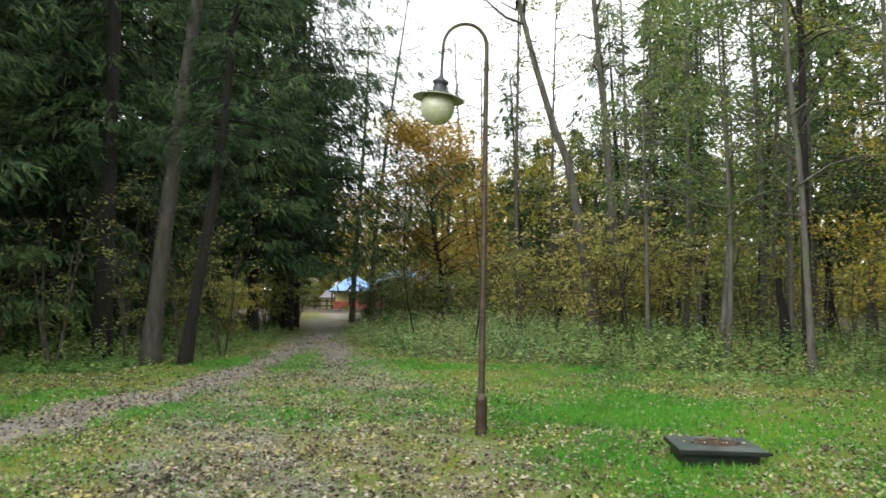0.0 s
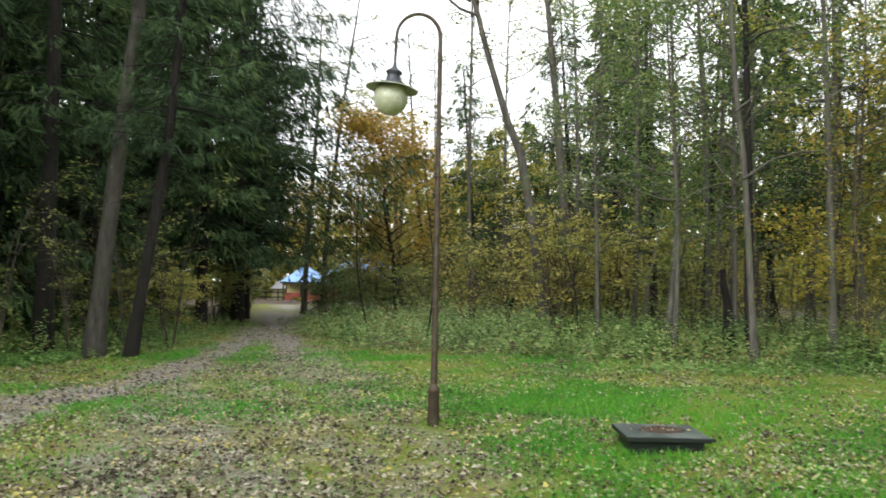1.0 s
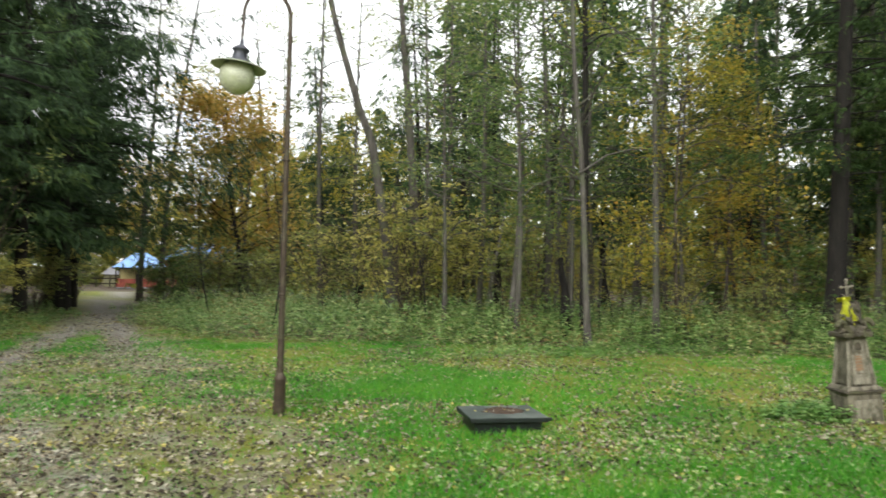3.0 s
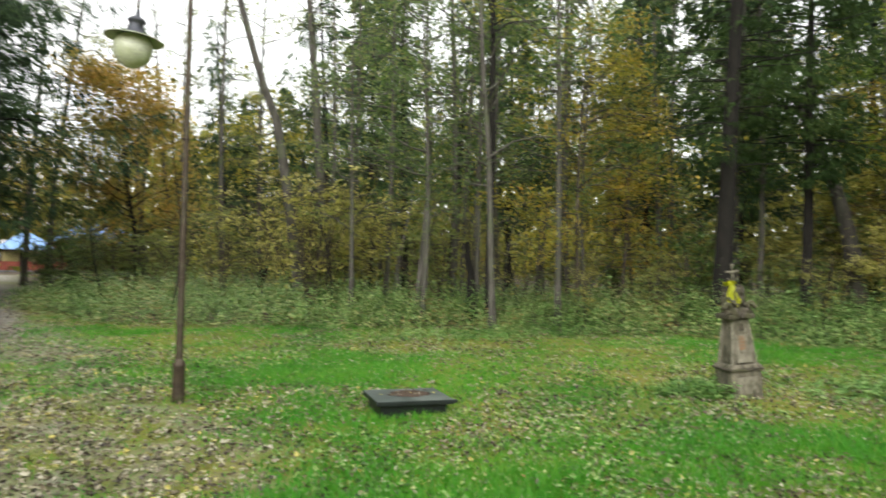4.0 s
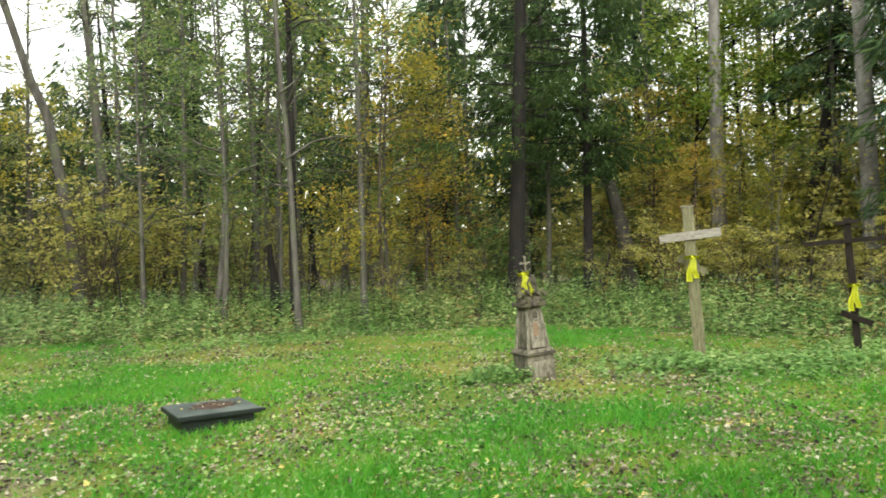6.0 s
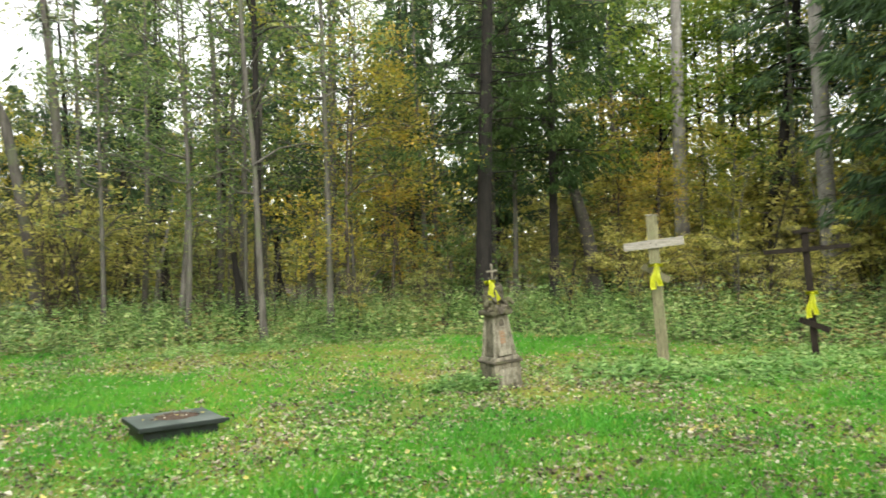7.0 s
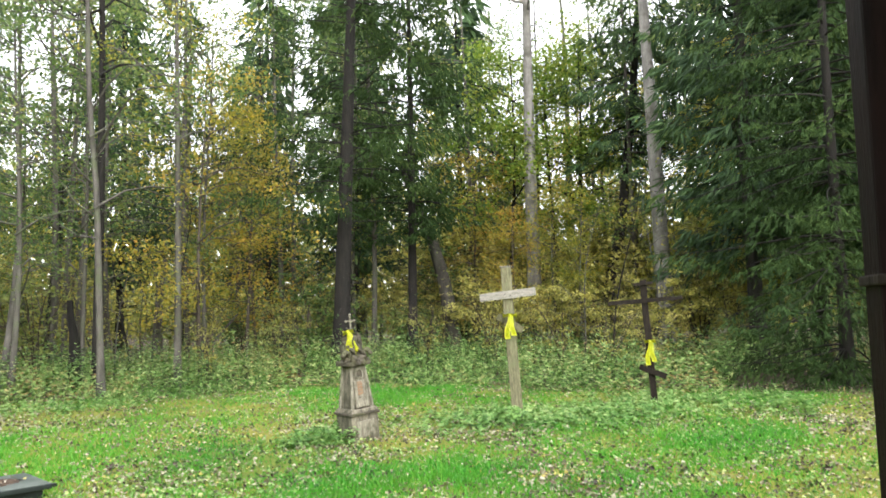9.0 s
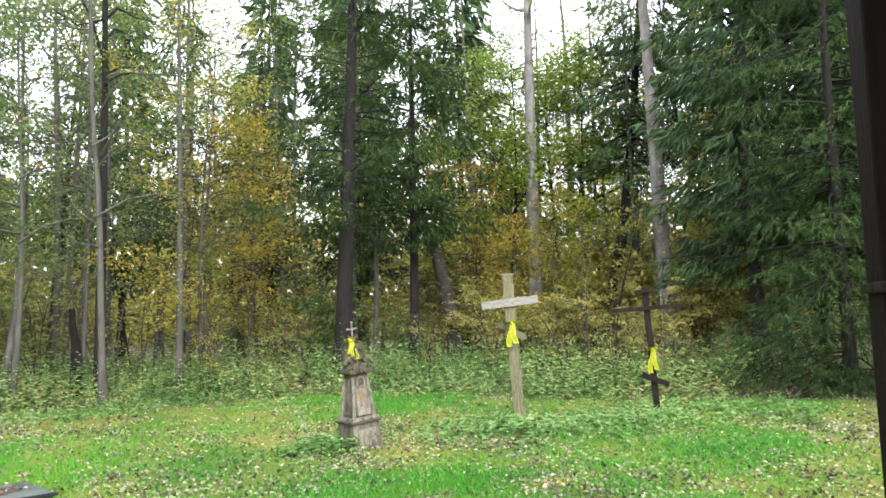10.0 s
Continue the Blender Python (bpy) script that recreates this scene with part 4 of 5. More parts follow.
def street_lamp():
    t = thing("street_lamp", pose(0.46, 8.56, 0, 0, 0.55, -3), "tall brown steel lamp post with swan-neck arm, standing in the grass", "street lamp")
    bm = lathe([(0.068, -0.05), (0.07, 0.05), (0.066, 0.36), (0.072, 0.375), (0.072, 0.40), (0.05, 0.43), (0.041, 0.46)], 12)
    part("base_sleeve", (bm, METAL), t)
    g = Geo()
    zs = list(np.linspace(0.4, 4.58, 14))
    pts = [(0, 0, z) for z in zs]
    rad = list(np.linspace(0.041, 0.026, 14))
    for i in range(1, 17):
        a = math.pi * i / 16
        pts.append((-0.262 + 0.262 * math.cos(a), 0, 4.58 + 0.28 * math.sin(a)))
        rad.append(0.025 - 0.006 * i / 16)
    pts += [(-0.53, 0, 4.45), (-0.535, 0, 4.33), (-0.54, 0, 4.24)]
    rad += [0.018, 0.017, 0.017]
    g.tube(pts, rad, 12, np.random.default_rng(1), 0.04, (0, 1.0, 0))
    pole = part("pole", g.mesh("pole", METAL, True), t)
    for z in (1.35, 2.9):
        part("pole_ring", (moved(lathe([(0.036, -0.012), (0.043, -0.006), (0.043, 0.006), (0.036, 0.012)], 16), Matrix.Translation((0, 0, z))), METAL), pole)
    tilt = pose(-0.535, 0, 4.25, 0, 6, 0)
    cap = lathe([(0.018, 0.02), (0.024, -0.02), (0.034, -0.05), (0.082, -0.082), (0.1, -0.102), (0.1, -0.112), (0.082, -0.13), (0.079, -0.16), (0.086, -0.2), (0.115, -0.25), (0.122, -0.265)], 24)
    part("lamp_cap", (moved(cap, tilt), CAP_METAL), t, "bluish dark metal cap")
    hat = bmesh.new()
    prof = [(0.11, -0.258), (0.20, -0.272), (0.306, -0.305), (0.313, -0.315), (0.307, -0.316), (0.20, -0.284), (0.11, -0.271)]
    rings = [[hat.verts.new((r * math.cos(2 * math.pi * i / 40), r * math.sin(2 * math.pi * i / 40), z)) for i in range(40)] for r, z in prof]
    for lo, hi in zip(rings, rings[1:] + rings[:1]):
        for i in range(40):
            hat.faces.new((lo[i], lo[(i + 1) % 40], hi[(i + 1) % 40], hi[i])).smooth = True
    part("shade", (moved(hat, tilt), SHADE_IN), t, "round weathered metal shade")
    globe = bmesh.new()
    bmesh.ops.create_uvsphere(globe, u_segments=32, v_segments=20, radius=0.206)
    for f in globe.faces:
        f.smooth = True
    part("globe", (moved(globe, tilt @ pose(0, 0, -0.42)), MOSSY_GLASS), t, "greenish dirty opal glass globe")


street_lamp()


def well_cover():
    t = thing("well_cover", pose(2.66, 7.21, 0.045, 0, 0, -5), "low dark green painted metal well cover in the grass", "well cover")
    part("frame", (solid_box((0.70, 0.58, 0.22), pose(0, 0, -0.03), 0.008), PAINT_SHADED), t)
    lid = part("lid", (solid_box((0.81, 0.70, 0.046), pose(0, 0, 0.105, 0, 0.5, 0), 0.008), PAINT_SHADED), t)
    # thin sheet that carries the sky-lit tone of the lid's top
    part("lit_top", (solid_box((0.802, 0.692, 0.004), pose(0, 0, 0.129, 0, 0.5, 0), 0.0015), PAINT_LIT), lid, "weathered lid top, sky light put into its paler grey-green")
    part("hinge", (solid_box((0.08, 0.05, 0.03), pose(0.425, -0.27, 0.095), 0.006), PAINT_SHADED), lid)
    rng = np.random.default_rng(4)
    pile = bmesh.new()
    bmesh.ops.create_grid(pile, x_segments=26, y_segments=22, size=0.5)
    for v in pile.verts:
        x, y = v.co.x, v.co.y
        d = math.hypot(x, y * 1.1) * 2 + 0.35 * noise.noise(Vector((x * 5, y * 5, 1)))
        v.co = Vector((x * 0.52 + 0.03, y * 0.5 + 0.05, 0.134 + 0.03 * max(0, 1 - d) * (0.6 + 0.6 * noise.noise(Vector((x * 14, y * 14, 2)))) - 0.012 * min(1, max(0, d - 0.72) * 5)))
    tagged(part("leaf_mould", (pile, DEBRIS), None), "dark rotting leaf mould lying on the well cover", "leaf litter").matrix_world = pose(2.66, 7.21, 0.045, 0, 0, -5)
    g = Geo()
    c = np.column_stack([rng.normal(2.68, 0.13, 34), rng.normal(7.25, 0.11, 34), rng.uniform(0.181, 0.199, 34)])
    g.leaves(c, rng.normal(size=(34, 3)) * (1, 1, 0.15), rng.uniform(0.025, 0.055, 34), rng.uniform(0.015, 0.035, 34), rng)
    tagged(new("lid_leaves", g.mesh("lid_leaves", LITTER)), "wet fallen leaves scattered on the well cover", "leaf litter", kind="stuff")


well_cover()


def ribbon(m, drop, label, width=0.07, ring=0.1, bow=True, spread=1.0):
    """A satin band tied round a support, with a bow and hanging tails."""
    t = thing("ribbon", m, label, "ribbon", "yellow ribbons")
    g = bmesh.new()
    n = 20
    rows = []
    for i in range(n):
        a = 2 * math.pi * i / n
        w = 1 / max(abs(math.cos(a)), abs(math.sin(a)), 0.75)
        rows.append([g.verts.new((ring * w * math.cos(a), ring * w * math.sin(a), z + 0.012 * math.sin(3 * a))) for z in (-0.02, 0.02)])
    for i in range(n):
        a, b = rows[i], rows[(i + 1) % n]
        g.faces.new((a[0], b[0], b[1], a[1])).smooth = True
    bmesh.ops.solidify(g, geom=list(g.faces), thickness=0.004)
    part("band", (g, RIBBON), t)
    for k, (side, ln) in enumerate(((-1, drop), (1, drop * 0.86))):
        g = bmesh.new()
        rows = []
        for i in range(13):
            s = i / 12
            half = width / 2 * (0.35 + 0.65 * min(1, s * 2.2))
            x = side * spread * (0.012 + 0.035 * s) + 0.012 * math.sin(s * 7 + k)
            y = -ring - 0.02 - 0.02 * math.sin(s * 3) - 0.012 * k
            rows.append([g.verts.new((x + u * half, y + 0.012 * math.cos(u * 4 + s * 6 + k), -s * ln)) for u in (-1, -0.33, 0.33, 1)])
        for a, b in zip(rows[:-1], rows[1:]):
            for u in range(3):
                g.faces.new((a[u], a[u + 1], b[u + 1], b[u])).smooth = True
        bmesh.ops.solidify(g, geom=list(g.faces), thickness=0.004)
        part("tail", (g, RIBBON), t)
    if bow:
        for side in (-1, 1):
            g = bmesh.new()
            rows = []
            for i in range(13):
                a = 2 * math.pi * i / 12
                x, z = side * (0.06 - 0.06 * math.cos(a)), 0.022 * math.sin(a) * (1.2 - 0.2 * math.cos(a)) + 0.02 * (1 - math.cos(a)) * 0.5
                rows.append([g.verts.new((x, -ring - 0.02 + d, z)) for d in (-0.025, 0.025)])
            for a, b in zip(rows[:-1], rows[1:]):
                g.faces.new((a[0], b[0], b[1], a[1])).smooth = True
            bmesh.ops.solidify(g, geom=list(g.faces), thickness=0.004)
            part("loop", (g, RIBBON), t)
    g = bmesh.new()
    bmesh.ops.create_icosphere(g, subdivisions=2, radius=0.022, matrix=pose(0, -ring - 0.025, 0))
    part("knot", (g, RIBBON), t)


def grave_monument():
    at = pose(6.78, 6.74, 0, 0, 0, -13) @ pose(0, 0, 0, 0, -4.2, 0)
    t = thing("grave_monument", at, "weathered stone grave monument, tapered, on a square plinth, leaning slightly", "gravestone")
    part("plinth", (roughened(tapered(0.40, 0.39, -0.1, 0.34, 0.015), 0.008, 9, 1), STONE), t)
    part("plinth_panel", (roughened(solid_box((0.27, 0.012, 0.2), pose(0, -0.2, 0.17), 0.004), 0.004, 20, 2), PALE_STONE), t)
    part("moulding", (roughened(tapered(0.43, 0.44, 0.338, 0.372, 0.012), 0.006, 12, 3), DARK_STONE), t)
    part("moulding", (roughened(tapered(0.41, 0.36, 0.372, 0.415, 0.012), 0.006, 12, 4), STONE), t)
    shaft = part("shaft", (roughened(tapered(0.30, 0.205, 0.413, 0.97, 0.03), 0.005, 8, 5), STONE), t)
    for sx in (-1, 1):
        for y in (-1, 1):
            g = Geo()
            g.tube([(sx * 0.148, y * 0.148, 0.41), (sx * 0.148, y * 0.148, 0.43), (sx * 0.1, y * 0.1, 0.93), (sx * 0.1, y * 0.1, 0.97)], [0.03, 0.022, 0.018, 0.027], 12)
            part("corner_column", g.mesh("corner_column", PALE_STONE, True), shaft)
    tilt = -4.9
    part("tablet", (roughened(solid_box((0.19, 0.016, 0.33), pose(0, -0.139, 0.60, tilt), 0.004), 0.003, 16, 6), PALE_STONE), shaft, "pale worn inscription tablet")
    for i in range(8):
        z = 0.735 - i * 0.036
        part("inscription_line", (solid_box((0.15 - 0.02 * (i % 3), 0.004, 0.009), pose(0.005 * (i % 2), -0.1465 + (z - 0.60) * 0.077, z, tilt), 0.001), STONE), shaft)
    part("rust_mark", (roughened(solid_box((0.075, 0.003, 0.17), pose(-0.01, -0.1465 + 0.07 * 0.077, 0.67, tilt), 0.001), 0.004, 30, 8), RUST), shaft)
    outline = [(-0.06, 0.0), (0.06, 0.0), (0.06, 0.09)] + [(0.06 * math.cos(a), 0.09 + 0.06 * math.sin(a)) for a in np.linspace(0.3, math.pi - 0.3, 9)] + [(-0.06, 0.09)]
    for scale, depth, name, mat in ((1.0, -0.022, "arch_frame", PALE_STONE), (0.62, -0.026, "niche", DARK_STONE)):
        arch = bmesh.new()
        face = arch.faces.new([arch.verts.new((x * scale, 0.01, z * scale)) for x, z in outline])
        ex = bmesh.ops.extrude_face_region(arch, geom=[face])
        bmesh.ops.translate(arch, vec=(0, depth - 0.01, 0), verts=[v for v in ex["geom"] if isinstance(v, bmesh.types.BMVert)])
        part(name, (moved(arch, pose(0, -0.110, 0.80 + 0.025 * (1 - scale), tilt)), mat), shaft, "small dark arched niche" if scale < 1 else "")
    crag = bmesh.new()
    rng = np.random.default_rng(9)
    for i in range(44):
        a, z = rng.uniform(0, 6.3), rng.uniform(0, 1) ** 1.1
        r = 0.165 * (1 - 0.55 * z)
        bmesh.ops.create_icosphere(crag, subdivisions=1, radius=rng.uniform(0.03, 0.065) * (1.1 - 0.4 * z), matrix=pose(r * math.cos(a), r * math.sin(a), 0.985 + 0.37 * z, *rng.uniform(0, 90, 3)) @ Matrix.Diagonal((1.3, 1, 0.7, 1)))
    box(crag, (0.33, 0.33, 0.05), pose(0, 0, 0.985), 0.012)
    box(crag, (0.2, 0.2, 0.36), pose(0, 0, 1.15, 0, 0, 20), 0.03)
    for sx in (-1, 1):
        for i in range(9):
            a = math.pi * (0.1 + 1.5 * i / 8)
            bmesh.ops.create_icosphere(crag, subdivisions=1, radius=0.04 - 0.002 * i, matrix=pose(sx * (0.15 + 0.05 * math.cos(a)), -0.1, 1.08 + 0.06 * math.sin(a)))
    roughened(crag, 0.014, 17, 7)
    part("rockwork", (crag, DARK_STONE), t, "dark carved rockwork top")
    cross = bmesh.new()
    box(cross, (0.018, 0.016, 0.26), pose(0, 0, 1.47), 0.003)
    box(cross, (0.13, 0.016, 0.018), pose(0, 0, 1.52), 0.003)
    for x, z in ((-0.065, 1.52), (0.065, 1.52), (0, 1.60)):
        bmesh.ops.create_icosphere(cross, subdivisions=2, radius=0.018, matrix=pose(x, 0, z))
    for s in (-1, 1):
        for i in range(6):
            a = math.pi * (0.15 + 0.5 * i / 5)
            bmesh.ops.create_icosphere(cross, subdivisions=1, radius=0.009, matrix=pose(s * 0.06 * math.cos(a) * 1.1, 0, 1.46 - 0.05 * math.sin(a)))
    part("iron_cross", (cross, IRON), t, "small wrought iron cross")


grave_monument()
ribbon(pose(6.655, 6.785, 1.375, 0, -14, -45), 0.30, "bright yellow ribbon tied below the monument's iron cross", 0.10, 0.07, spread=0.45)


def wooden_cross():
    t = thing("wooden_cross", pose(9.70, 6.19, 0, 0, 0, -57.4) @ pose(0, 0, 0, 1.0, -2.9, 0), "weathered grey wooden grave cross, leaning slightly", "cross")
    part("upright", (grained((0.17, 0.14, 2.44), pose(0, 0, 1.07), 14, 0.012, 2.4, 3), OLD_WOOD), t)
    part("cap_board", (solid_box((0.19, 0.16, 0.016), pose(0, 0, 2.297, 0, 3, 0), 0.003), ARM_WOOD), t)
    part("crossbar", (grained((0.88, 0.05, 0.125), pose(0.0, -0.096, 1.855, 0, -3.0, 0), 8, 0.008, 3, 5), ARM_WOOD), t, "bleached grey crossbar")
    part("slanted_bar", (grained((0.46, 0.035, 0.10), pose(0.0, 0.09, 1.41, 0, 33, 0), 6, 0.006, 3, 6), OLD_WOOD), t)
    for x, z in ((-0.04, 1.87), (0.04, 1.84)):
        part("nail_head", (moved(lathe([(0.008, 0), (0.008, 0.006)], 8), pose(x, -0.121, z, 90)), DARK_WOOD), t)


wooden_cross()
ribbon(pose(9.60, 6.21, 1.53, 0, 0, -57.4), 0.36, "bright yellow ribbon bow tied round the wooden cross", 0.085, 0.105)


def dark_cross():
    t = thing("wooden_cross", pose(11.60, 4.74, 0, 0, 0, -67.7) @ pose(0, 0, 0, 0, -3.0, 0), "dark brown wooden three-barred grave cross in the nettles", "cross")
    part("upright", (grained((0.105, 0.10, 2.2), pose(0, 0, 0.97), 12, 0.008, 2.4, 13), DARK_WOOD), t)
    part("crossbar", (grained((1.2, 0.04, 0.07), pose(0.0, -0.076, 1.72, 0, -0.5, 0), 8, 0.006, 3, 15), DARK_WOOD), t)
    part("title_bar", (grained((0.32, 0.035, 0.05), pose(0.0, -0.074, 2.0), 4, 0.004, 3, 16), DARK_WOOD), t)
    part("slanted_bar", (grained((0.44, 0.04, 0.09), pose(0.02, -0.076, 0.56, 0, 25, 0), 6, 0.006, 3, 17), DARK_WOOD), t)


dark_cross()
ribbon(pose(11.56, 4.76, 1.05, 0, 0, -67.7), 0.38, "bright yellow ribbon tied round the dark cross", 0.075, 0.085)


def porch_post():
    t = thing("porch_post", pose(1.545, 0.155, 0, 0, 0, 24), "red-brown painted wooden porch post, porch shade put into its colour", "post")
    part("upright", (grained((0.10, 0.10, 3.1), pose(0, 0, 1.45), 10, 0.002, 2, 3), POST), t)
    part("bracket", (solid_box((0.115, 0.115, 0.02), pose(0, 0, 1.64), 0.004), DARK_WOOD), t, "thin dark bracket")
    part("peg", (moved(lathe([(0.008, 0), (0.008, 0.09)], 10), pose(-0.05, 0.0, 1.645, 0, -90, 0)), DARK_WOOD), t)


porch_post()


def porch():
    """Porch roof and board walls behind the camera, unseen, added to shade the post."""
    t = thing("porch", pose(1.545, 0.155, 0, 0, 0, 24), "unseen boarded porch with a low roof, added to shade the post", "porch")
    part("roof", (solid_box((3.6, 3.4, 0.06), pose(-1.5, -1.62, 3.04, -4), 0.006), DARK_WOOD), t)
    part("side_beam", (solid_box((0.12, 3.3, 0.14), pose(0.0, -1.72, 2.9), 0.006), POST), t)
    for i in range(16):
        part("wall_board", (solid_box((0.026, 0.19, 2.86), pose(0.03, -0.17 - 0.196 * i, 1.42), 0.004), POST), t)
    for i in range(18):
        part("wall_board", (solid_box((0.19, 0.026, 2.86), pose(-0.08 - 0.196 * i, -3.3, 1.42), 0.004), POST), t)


porch()


def hip_roof(w, d, z0, h, ridge, over=0.35):
    bm = bmesh.new()
    w, d = w / 2 + over, d / 2 + over
    lo = [bm.verts.new((x, y, z0)) for x, y in ((-w, -d), (w, -d), (w, d), (-w, d))]
    hi = [bm.verts.new((-ridge / 2, 0, z0 + h)), bm.verts.new((ridge / 2, 0, z0 + h))]
    for f in ((lo[0], lo[1], hi[1], hi[0]), (lo[1], lo[2], hi[1]), (lo[2], lo[3], hi[0], hi[1]), (lo[3], lo[0], hi[0])):
        bm.faces.new(f)
    bm.faces.new(lo[::-1])
    bmesh.ops.bevel(bm, geom=list(bm.edges), offset=0.03, segments=1, affect="EDGES")
    return bm


def pavilion():
    t = thing("pavilion", pose(-8.9, 73.2, 0, 0, 0, 4), "open-sided pavilion with red board parapet and blue roof", "pavilion")
    w, d = 4.1, 3.6
    part("floor", (solid_box((w, d, 0.12), pose(0, 0, 0.06), 0.01), ROOF_GREY), t)
    part("roof", (hip_roof(w, d, 1.9, 1.45, 1.0), ROOF_BLUE), t, "blue metal roof")
    part("eave_board", (solid_box((w + 0.6, 0.04, 0.12), pose(0, -d / 2 - 0.33, 1.84), 0.005), DARK_WOOD), t)
    for x in (-w / 2, -0.35, w / 2):
        for y in (-d / 2, d / 2):
            part("pillar", (solid_box((0.13, 0.13, 1.8), pose(x, y, 1.0), 0.01), DARK_WOOD), t)
    part("parapet", (solid_box((w, 0.06, 0.75), pose(0, -d / 2 + 0.02, 0.5), 0.01), WALL_RED), t, "red board parapet")
    part("parapet", (solid_box((0.06, d - 0.1, 0.75), pose(-w / 2 + 0.02, 0, 0.5), 0.01), WALL_RED), t)
    part("back_wall", (solid_box((w, 0.08, 1.75), pose(0, d / 2 - 0.02, 0.99), 0.01), WALL_YELLOW), t, "yellow board wall")


pavilion()


def house():
    t = thing("house", pose(-3.9, 86.0, 0, 0, 0, 8), "red board house with blue metal roof beyond the trees", "house")
    part("wall", (solid_box((8, 6, 2.9), pose(0, 0, 1.4), 0.02), WALL_RED), t)
    part("roof", (hip_roof(8, 6, 2.85, 2.0, 3.0, 0.5), ROOF_BLUE), t, "blue metal roof")
    for x in (-2.4, 0, 2.4):
        f = part("window", (solid_box((1.1, 0.08, 1.2), pose(x, -3.02, 1.6), 0.01), WALL_YELLOW), t)
        part("pane", (solid_box((0.9, 0.03, 1.0), pose(x, -3.07, 1.6), 0.004), CAP_METAL), f)


house()


def shed():
    t = thing("shed", pose(-12.2, 80.5, 0, 0, 0, 6), "small shed with grey pitched roof behind the fence", "shed")
    part("wall", (solid_box((2.2, 2.0, 1.25), pose(0, 0, 0.6), 0.01), OLD_WOOD), t)
    part("roof", (hip_roof(2.2, 2.0, 1.2, 0.8, 1.2, 0.25), ROOF_GREY), t)


shed()


def fence():
    t = thing("fence", pose(-13.4, 76.5, 0, 0, 0, 3), "low dark wooden rail fence at the end of the track", "fence")
    for i in range(6):
        part("post", (solid_box((0.13, 0.13, 1.15), pose(-2.5 + i * 1.25, 0, 0.5), 0.01), DARK_WOOD), t)
    for z in (0.35, 0.85):
        part("rail", (grained((6.6, 0.05, 0.12), pose(0.5, -0.09, z), 6, 0.01, 1, 4), DARK_WOOD), t)


fence()


# ---- dead wood ----
def dead_pole(at, to, r, material, label, seed):
    g = Geo()
    a, b = np.array(at, float), np.array(to, float)
    s = np.linspace(0, 1, 9)[:, None]
    pts = a + (b - a) * s + 0.04 * np.sin(s * 9 + seed) * np.array([1, 0.6, 0.2])
    g.tube(pts, r * (1 - 0.6 * s[:, 0]), 8, np.random.default_rng(seed), 0.08)
    tagged(new("dead_trunk", g.mesh("dead_trunk", material, True)), label, "dead tree")


dead_pole((8.6, 25.2, -0.1), (9.35, 25.0, 4.3), 0.085, BARK_PALE, "thin pale dead birch leaning in the shrubs", 1)
dead_pole((12.0, 19.0, 0.0), (14.2, 19.4, 1.7), 0.06, BARK_GREY, "fallen bare pole propped slantwise in the undergrowth", 2)
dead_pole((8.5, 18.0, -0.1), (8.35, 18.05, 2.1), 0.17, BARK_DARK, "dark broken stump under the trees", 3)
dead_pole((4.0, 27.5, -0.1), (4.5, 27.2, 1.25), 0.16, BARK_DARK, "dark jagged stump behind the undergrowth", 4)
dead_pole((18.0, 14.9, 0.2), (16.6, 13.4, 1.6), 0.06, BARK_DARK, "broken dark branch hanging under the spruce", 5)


# ---- undergrowth, grass and fallen leaves ----
def sector(rng, n, near, far, lo=-40, hi=95):
    a, d = np.radians(rng.uniform(lo, hi, n)), rng.uniform(near, far, n)
    return np.column_stack([d * np.sin(a), d * np.cos(a)])


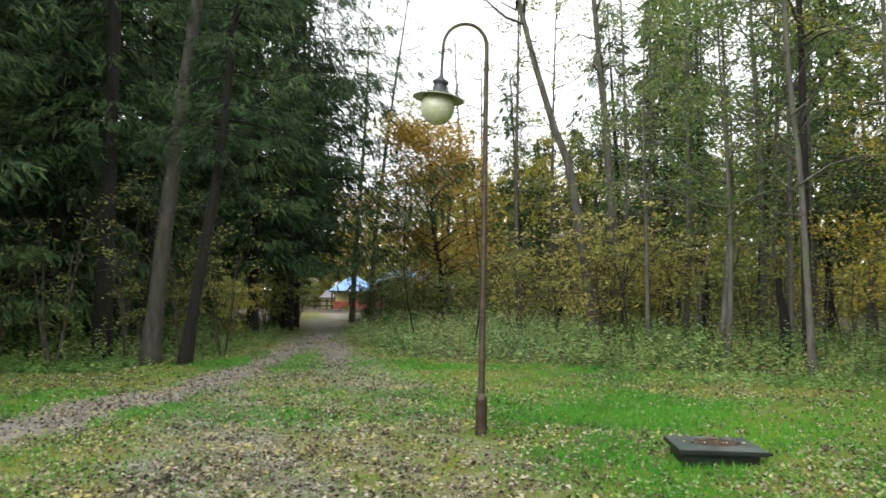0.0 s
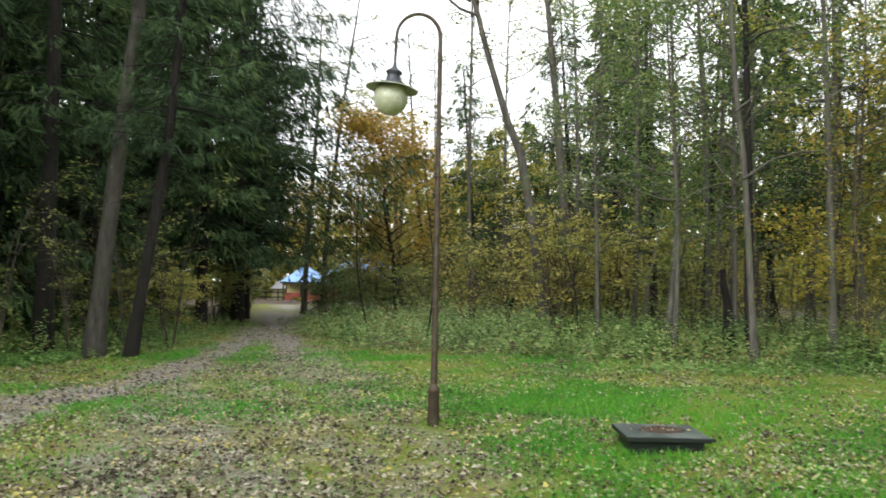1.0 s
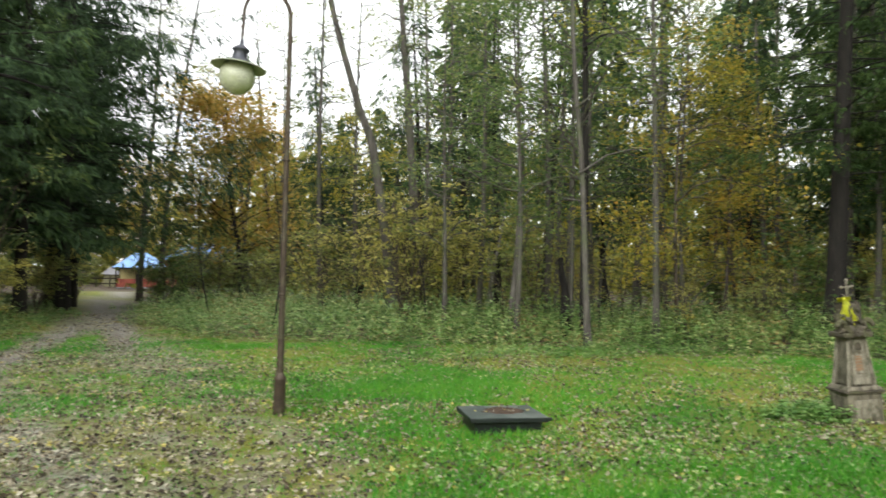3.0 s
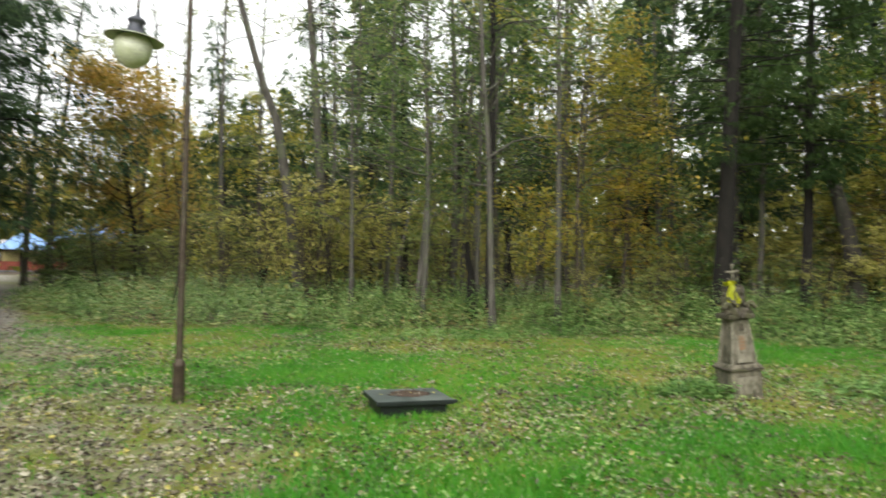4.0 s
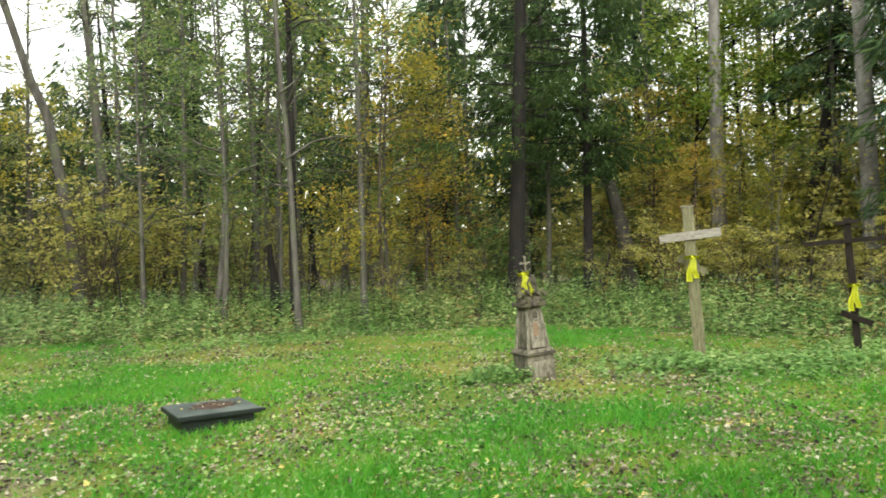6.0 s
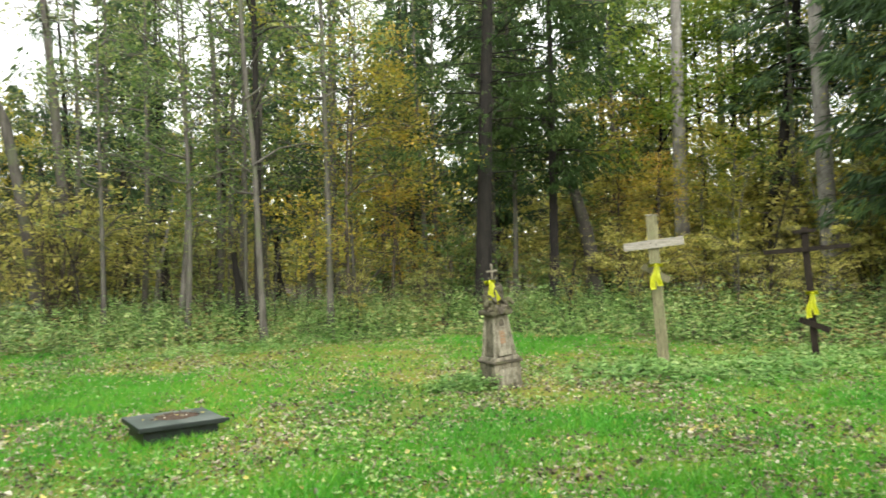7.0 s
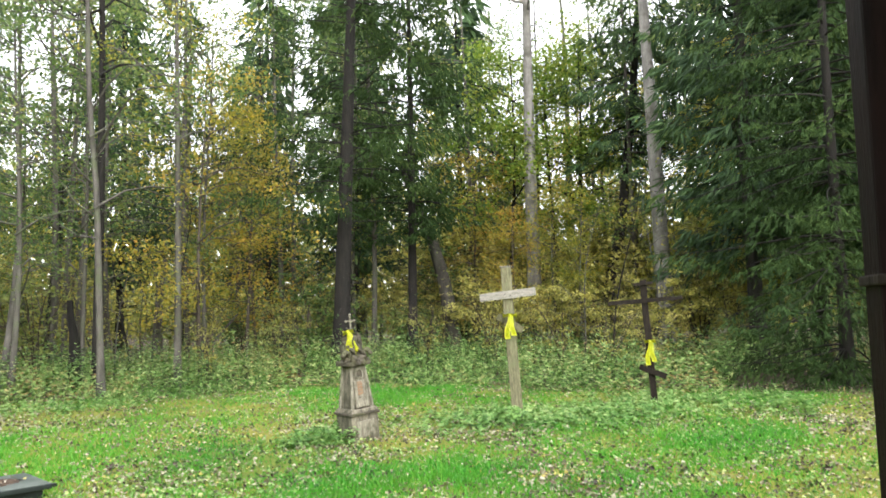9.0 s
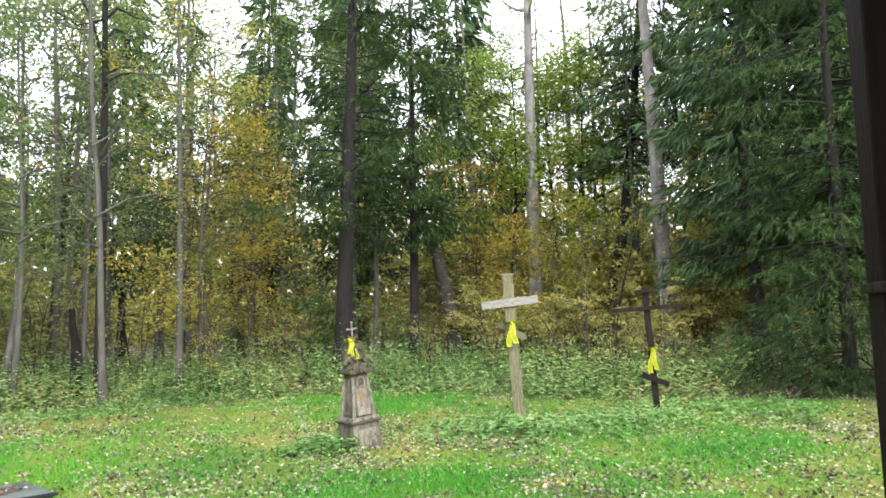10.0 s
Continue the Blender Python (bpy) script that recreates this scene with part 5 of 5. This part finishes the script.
def undergrowth():
    rng = np.random.default_rng(31)
    p = sector(rng, 60000, 11, 34)
    b = beyond(p)
    keep = (b > -0.5 + 0.5 * waves(p, 1.3, 21)) & (b < 13) & (rng.uniform(0, 1, len(p)) < np.interp(b, [-0.5, 0.3, 5, 13], [0.5, 1, 0.75, 0.25]))
    keep &= np.linalg.norm(p - (15.9, 2.0), axis=1) > 2.7
    p, b = p[keep][:11500], b[keep][:11500]
    nettle = np.vstack([rng.normal((9.1, 6.0), (0.6, 0.6), (300, 2)), rng.normal((6.25, 6.95), (0.22, 0.22), (70, 2)), rng.normal((10.6, 4.9), (0.9, 0.6), (260, 2)),
                        np.column_stack([rng.uniform(11.4, 13.2, 180), rng.uniform(2.4, 5.6, 180)]), rng.normal((7.0, 13.8), (1.4, 0.5), (200, 2)),
                        np.column_stack([rng.uniform(-10, -6.6, 420), rng.uniform(14.2, 16.2, 420)]), np.column_stack([rng.normal(-6.3, 0.5, 260), rng.uniform(18, 30, 260)])])
    plain = len(p)
    p = np.vstack([p, nettle])
    h = np.concatenate([np.interp(b, [-0.5, 0.6, 2.5, 13], [0.2, 0.6, 1.1, 0.8]), np.full(len(nettle), 0.19)])
    h *= rng.uniform(0.5, 1.2, len(p)) * np.clip(0.92 + 0.4 * waves(p, 1.0, 5) + 0.28 * waves(p, 2.8, 6), 0.35, 1.5)
    per = 12
    base = np.column_stack([p, ground_z(p)])
    u = ((np.arange(per) + rng.uniform(0, 1, (len(p), per))) / per) ** 0.7
    lean = rng.normal(size=(len(p), 1, 2)) * 0.3
    c = base[:, None] + np.concatenate([lean * (u * h[:, None])[..., None], (u * h[:, None])[..., None]], -1)
    az = rng.uniform(0, 6.3, u.shape)
    way = np.stack([np.cos(az), np.sin(az), rng.uniform(-0.5, 0.25, u.shape)], -1)
    size = rng.uniform(0.06, 0.155, u.shape) * (1.15 - 0.35 * u) * np.where(h < 0.28, 0.78, 1.0)[:, None]
    tip = base.copy()
    tip[:, :2] += lean[:, 0] * h[:, None]
    tip[:, 2] += h
    for name, rows, material, label in (("undergrowth", slice(0, plain), HERB, "knee-high leafy undergrowth along the wood's edge"),
                                        ("nettles", slice(plain, None), NETTLE, "low pale green nettles round the graves and the wood's edge")):
        g = Geo()
        g.leaves(c[rows].reshape(-1, 3), way[rows].reshape(-1, 3), size[rows].ravel(), 0.55 * size[rows].ravel(), rng, 0.2, 0.9)
        g.leaves(base[rows], (tip - base)[rows], h[rows], 0.007, rng, 0.0)
        tagged(new(name, g.mesh(name, material)), label, "undergrowth", kind="stuff")


def grass():
    rng = np.random.default_rng(41)
    p = sector(rng, 720000, 4.2, 21)
    b = beyond(p)
    track, leafy = dirt_of(p)
    lush = np.clip(0.37 + 0.62 * waves(p, 0.75, 11) + 0.25 * waves(p, 2.6, 12), 0, 1)
    dense = np.where(b < 0.3, (0.14 + 0.86 * lush) * (1 - 0.97 * track) * (1 - 0.5 * leafy), 0.12)
    keep = (rng.uniform(0, 1, len(p)) < dense) & (b < 2.5)
    p, lush = p[keep][:240000], lush[keep][:240000]
    n = len(p)
    h = rng.uniform(0.022, 0.06, n) + 0.085 * lush**1.5 * rng.uniform(0.3, 1, n)
    a = rng.uniform(0, 6.3, n)
    w = rng.uniform(0.004, 0.009, n)
    base = np.column_stack([p, ground_z(p) - 0.01])
    side = np.column_stack([np.cos(a), np.sin(a), np.zeros(n)]) * w[:, None]
    bend = np.column_stack([rng.normal(size=(n, 2)) * 0.55, np.ones(n)]) * h[:, None]
    v = np.stack([base - side, base + side, base + bend], 1).reshape(-1, 3)
    tagged(new("grass", mesh_of("grass", v, np.arange(3 * n).reshape(n, 3), GRASS)), "short uneven green meadow grass", "grass", kind="stuff")
    q = sector(rng, 34000, 4.5, 17)
    tr, lf = dirt_of(q)
    q = q[(beyond(q) < 0) & (tr + lf < 0.5) & (waves(q, 0.9, 14) > 0.05)]
    g = Geo()
    g.leaves(np.column_stack([q, ground_z(q) + rng.uniform(0.01, 0.07, len(q))]), rng.normal(size=(len(q), 3)) * (1, 1, 0.25), rng.uniform(0.03, 0.06, len(q)), rng.uniform(0.025, 0.05, len(q)), rng)
    tagged(new("ground_herbs", g.mesh("ground_herbs", HERB)), "small broad-leaved herbs among the grass", "grass", kind="stuff")


def fallen_leaves():
    rng = np.random.default_rng(51)
    p = sector(rng, 430000, 4.2, 30, -40, 92)
    track, leafy = dirt_of(p)
    b = beyond(p)
    r = np.linalg.norm(p, axis=1)
    patch = np.clip(0.42 + 0.5 * waves(p, 0.8, 15) + 0.4 * waves(p, 3.5, 16), 0.12, 1)
    moss = np.clip(1 - segment_distance(p, np.array([(2.0, 2.5), (5.0, 3.4), (9.0, 2.2)])) / 2.2, 0, 1)
    dense = np.maximum.reduce([0.72 * patch, 0.8 * leafy * (0.3 + 0.7 * patch), 0.68 * track * (0.3 + 0.7 * patch), 0.75 * moss * (0.3 + 0.7 * patch)])
    keep = (rng.uniform(0, 1, len(p)) < dense * np.clip(14 / r, 0.5, 1)) & (b < 2)
    p = p[keep]
    n = len(p)
    g = Geo()
    c = np.column_stack([p, ground_z(p) + rng.uniform(0.004, 0.035, n)])
    s = rng.uniform(0.026, 0.066, n)
    g.leaves(c, rng.normal(size=(n, 3)) * (1, 1, 0.22), s, s * rng.uniform(0.45, 0.8, n), rng, 0.3)
    tagged(new("fallen_leaves", g.mesh("fallen_leaves", LITTER)), "brown and pale fallen leaves strewn over the grass and track", "leaf litter", kind="stuff")


undergrowth()
grass()
fallen_leaves()
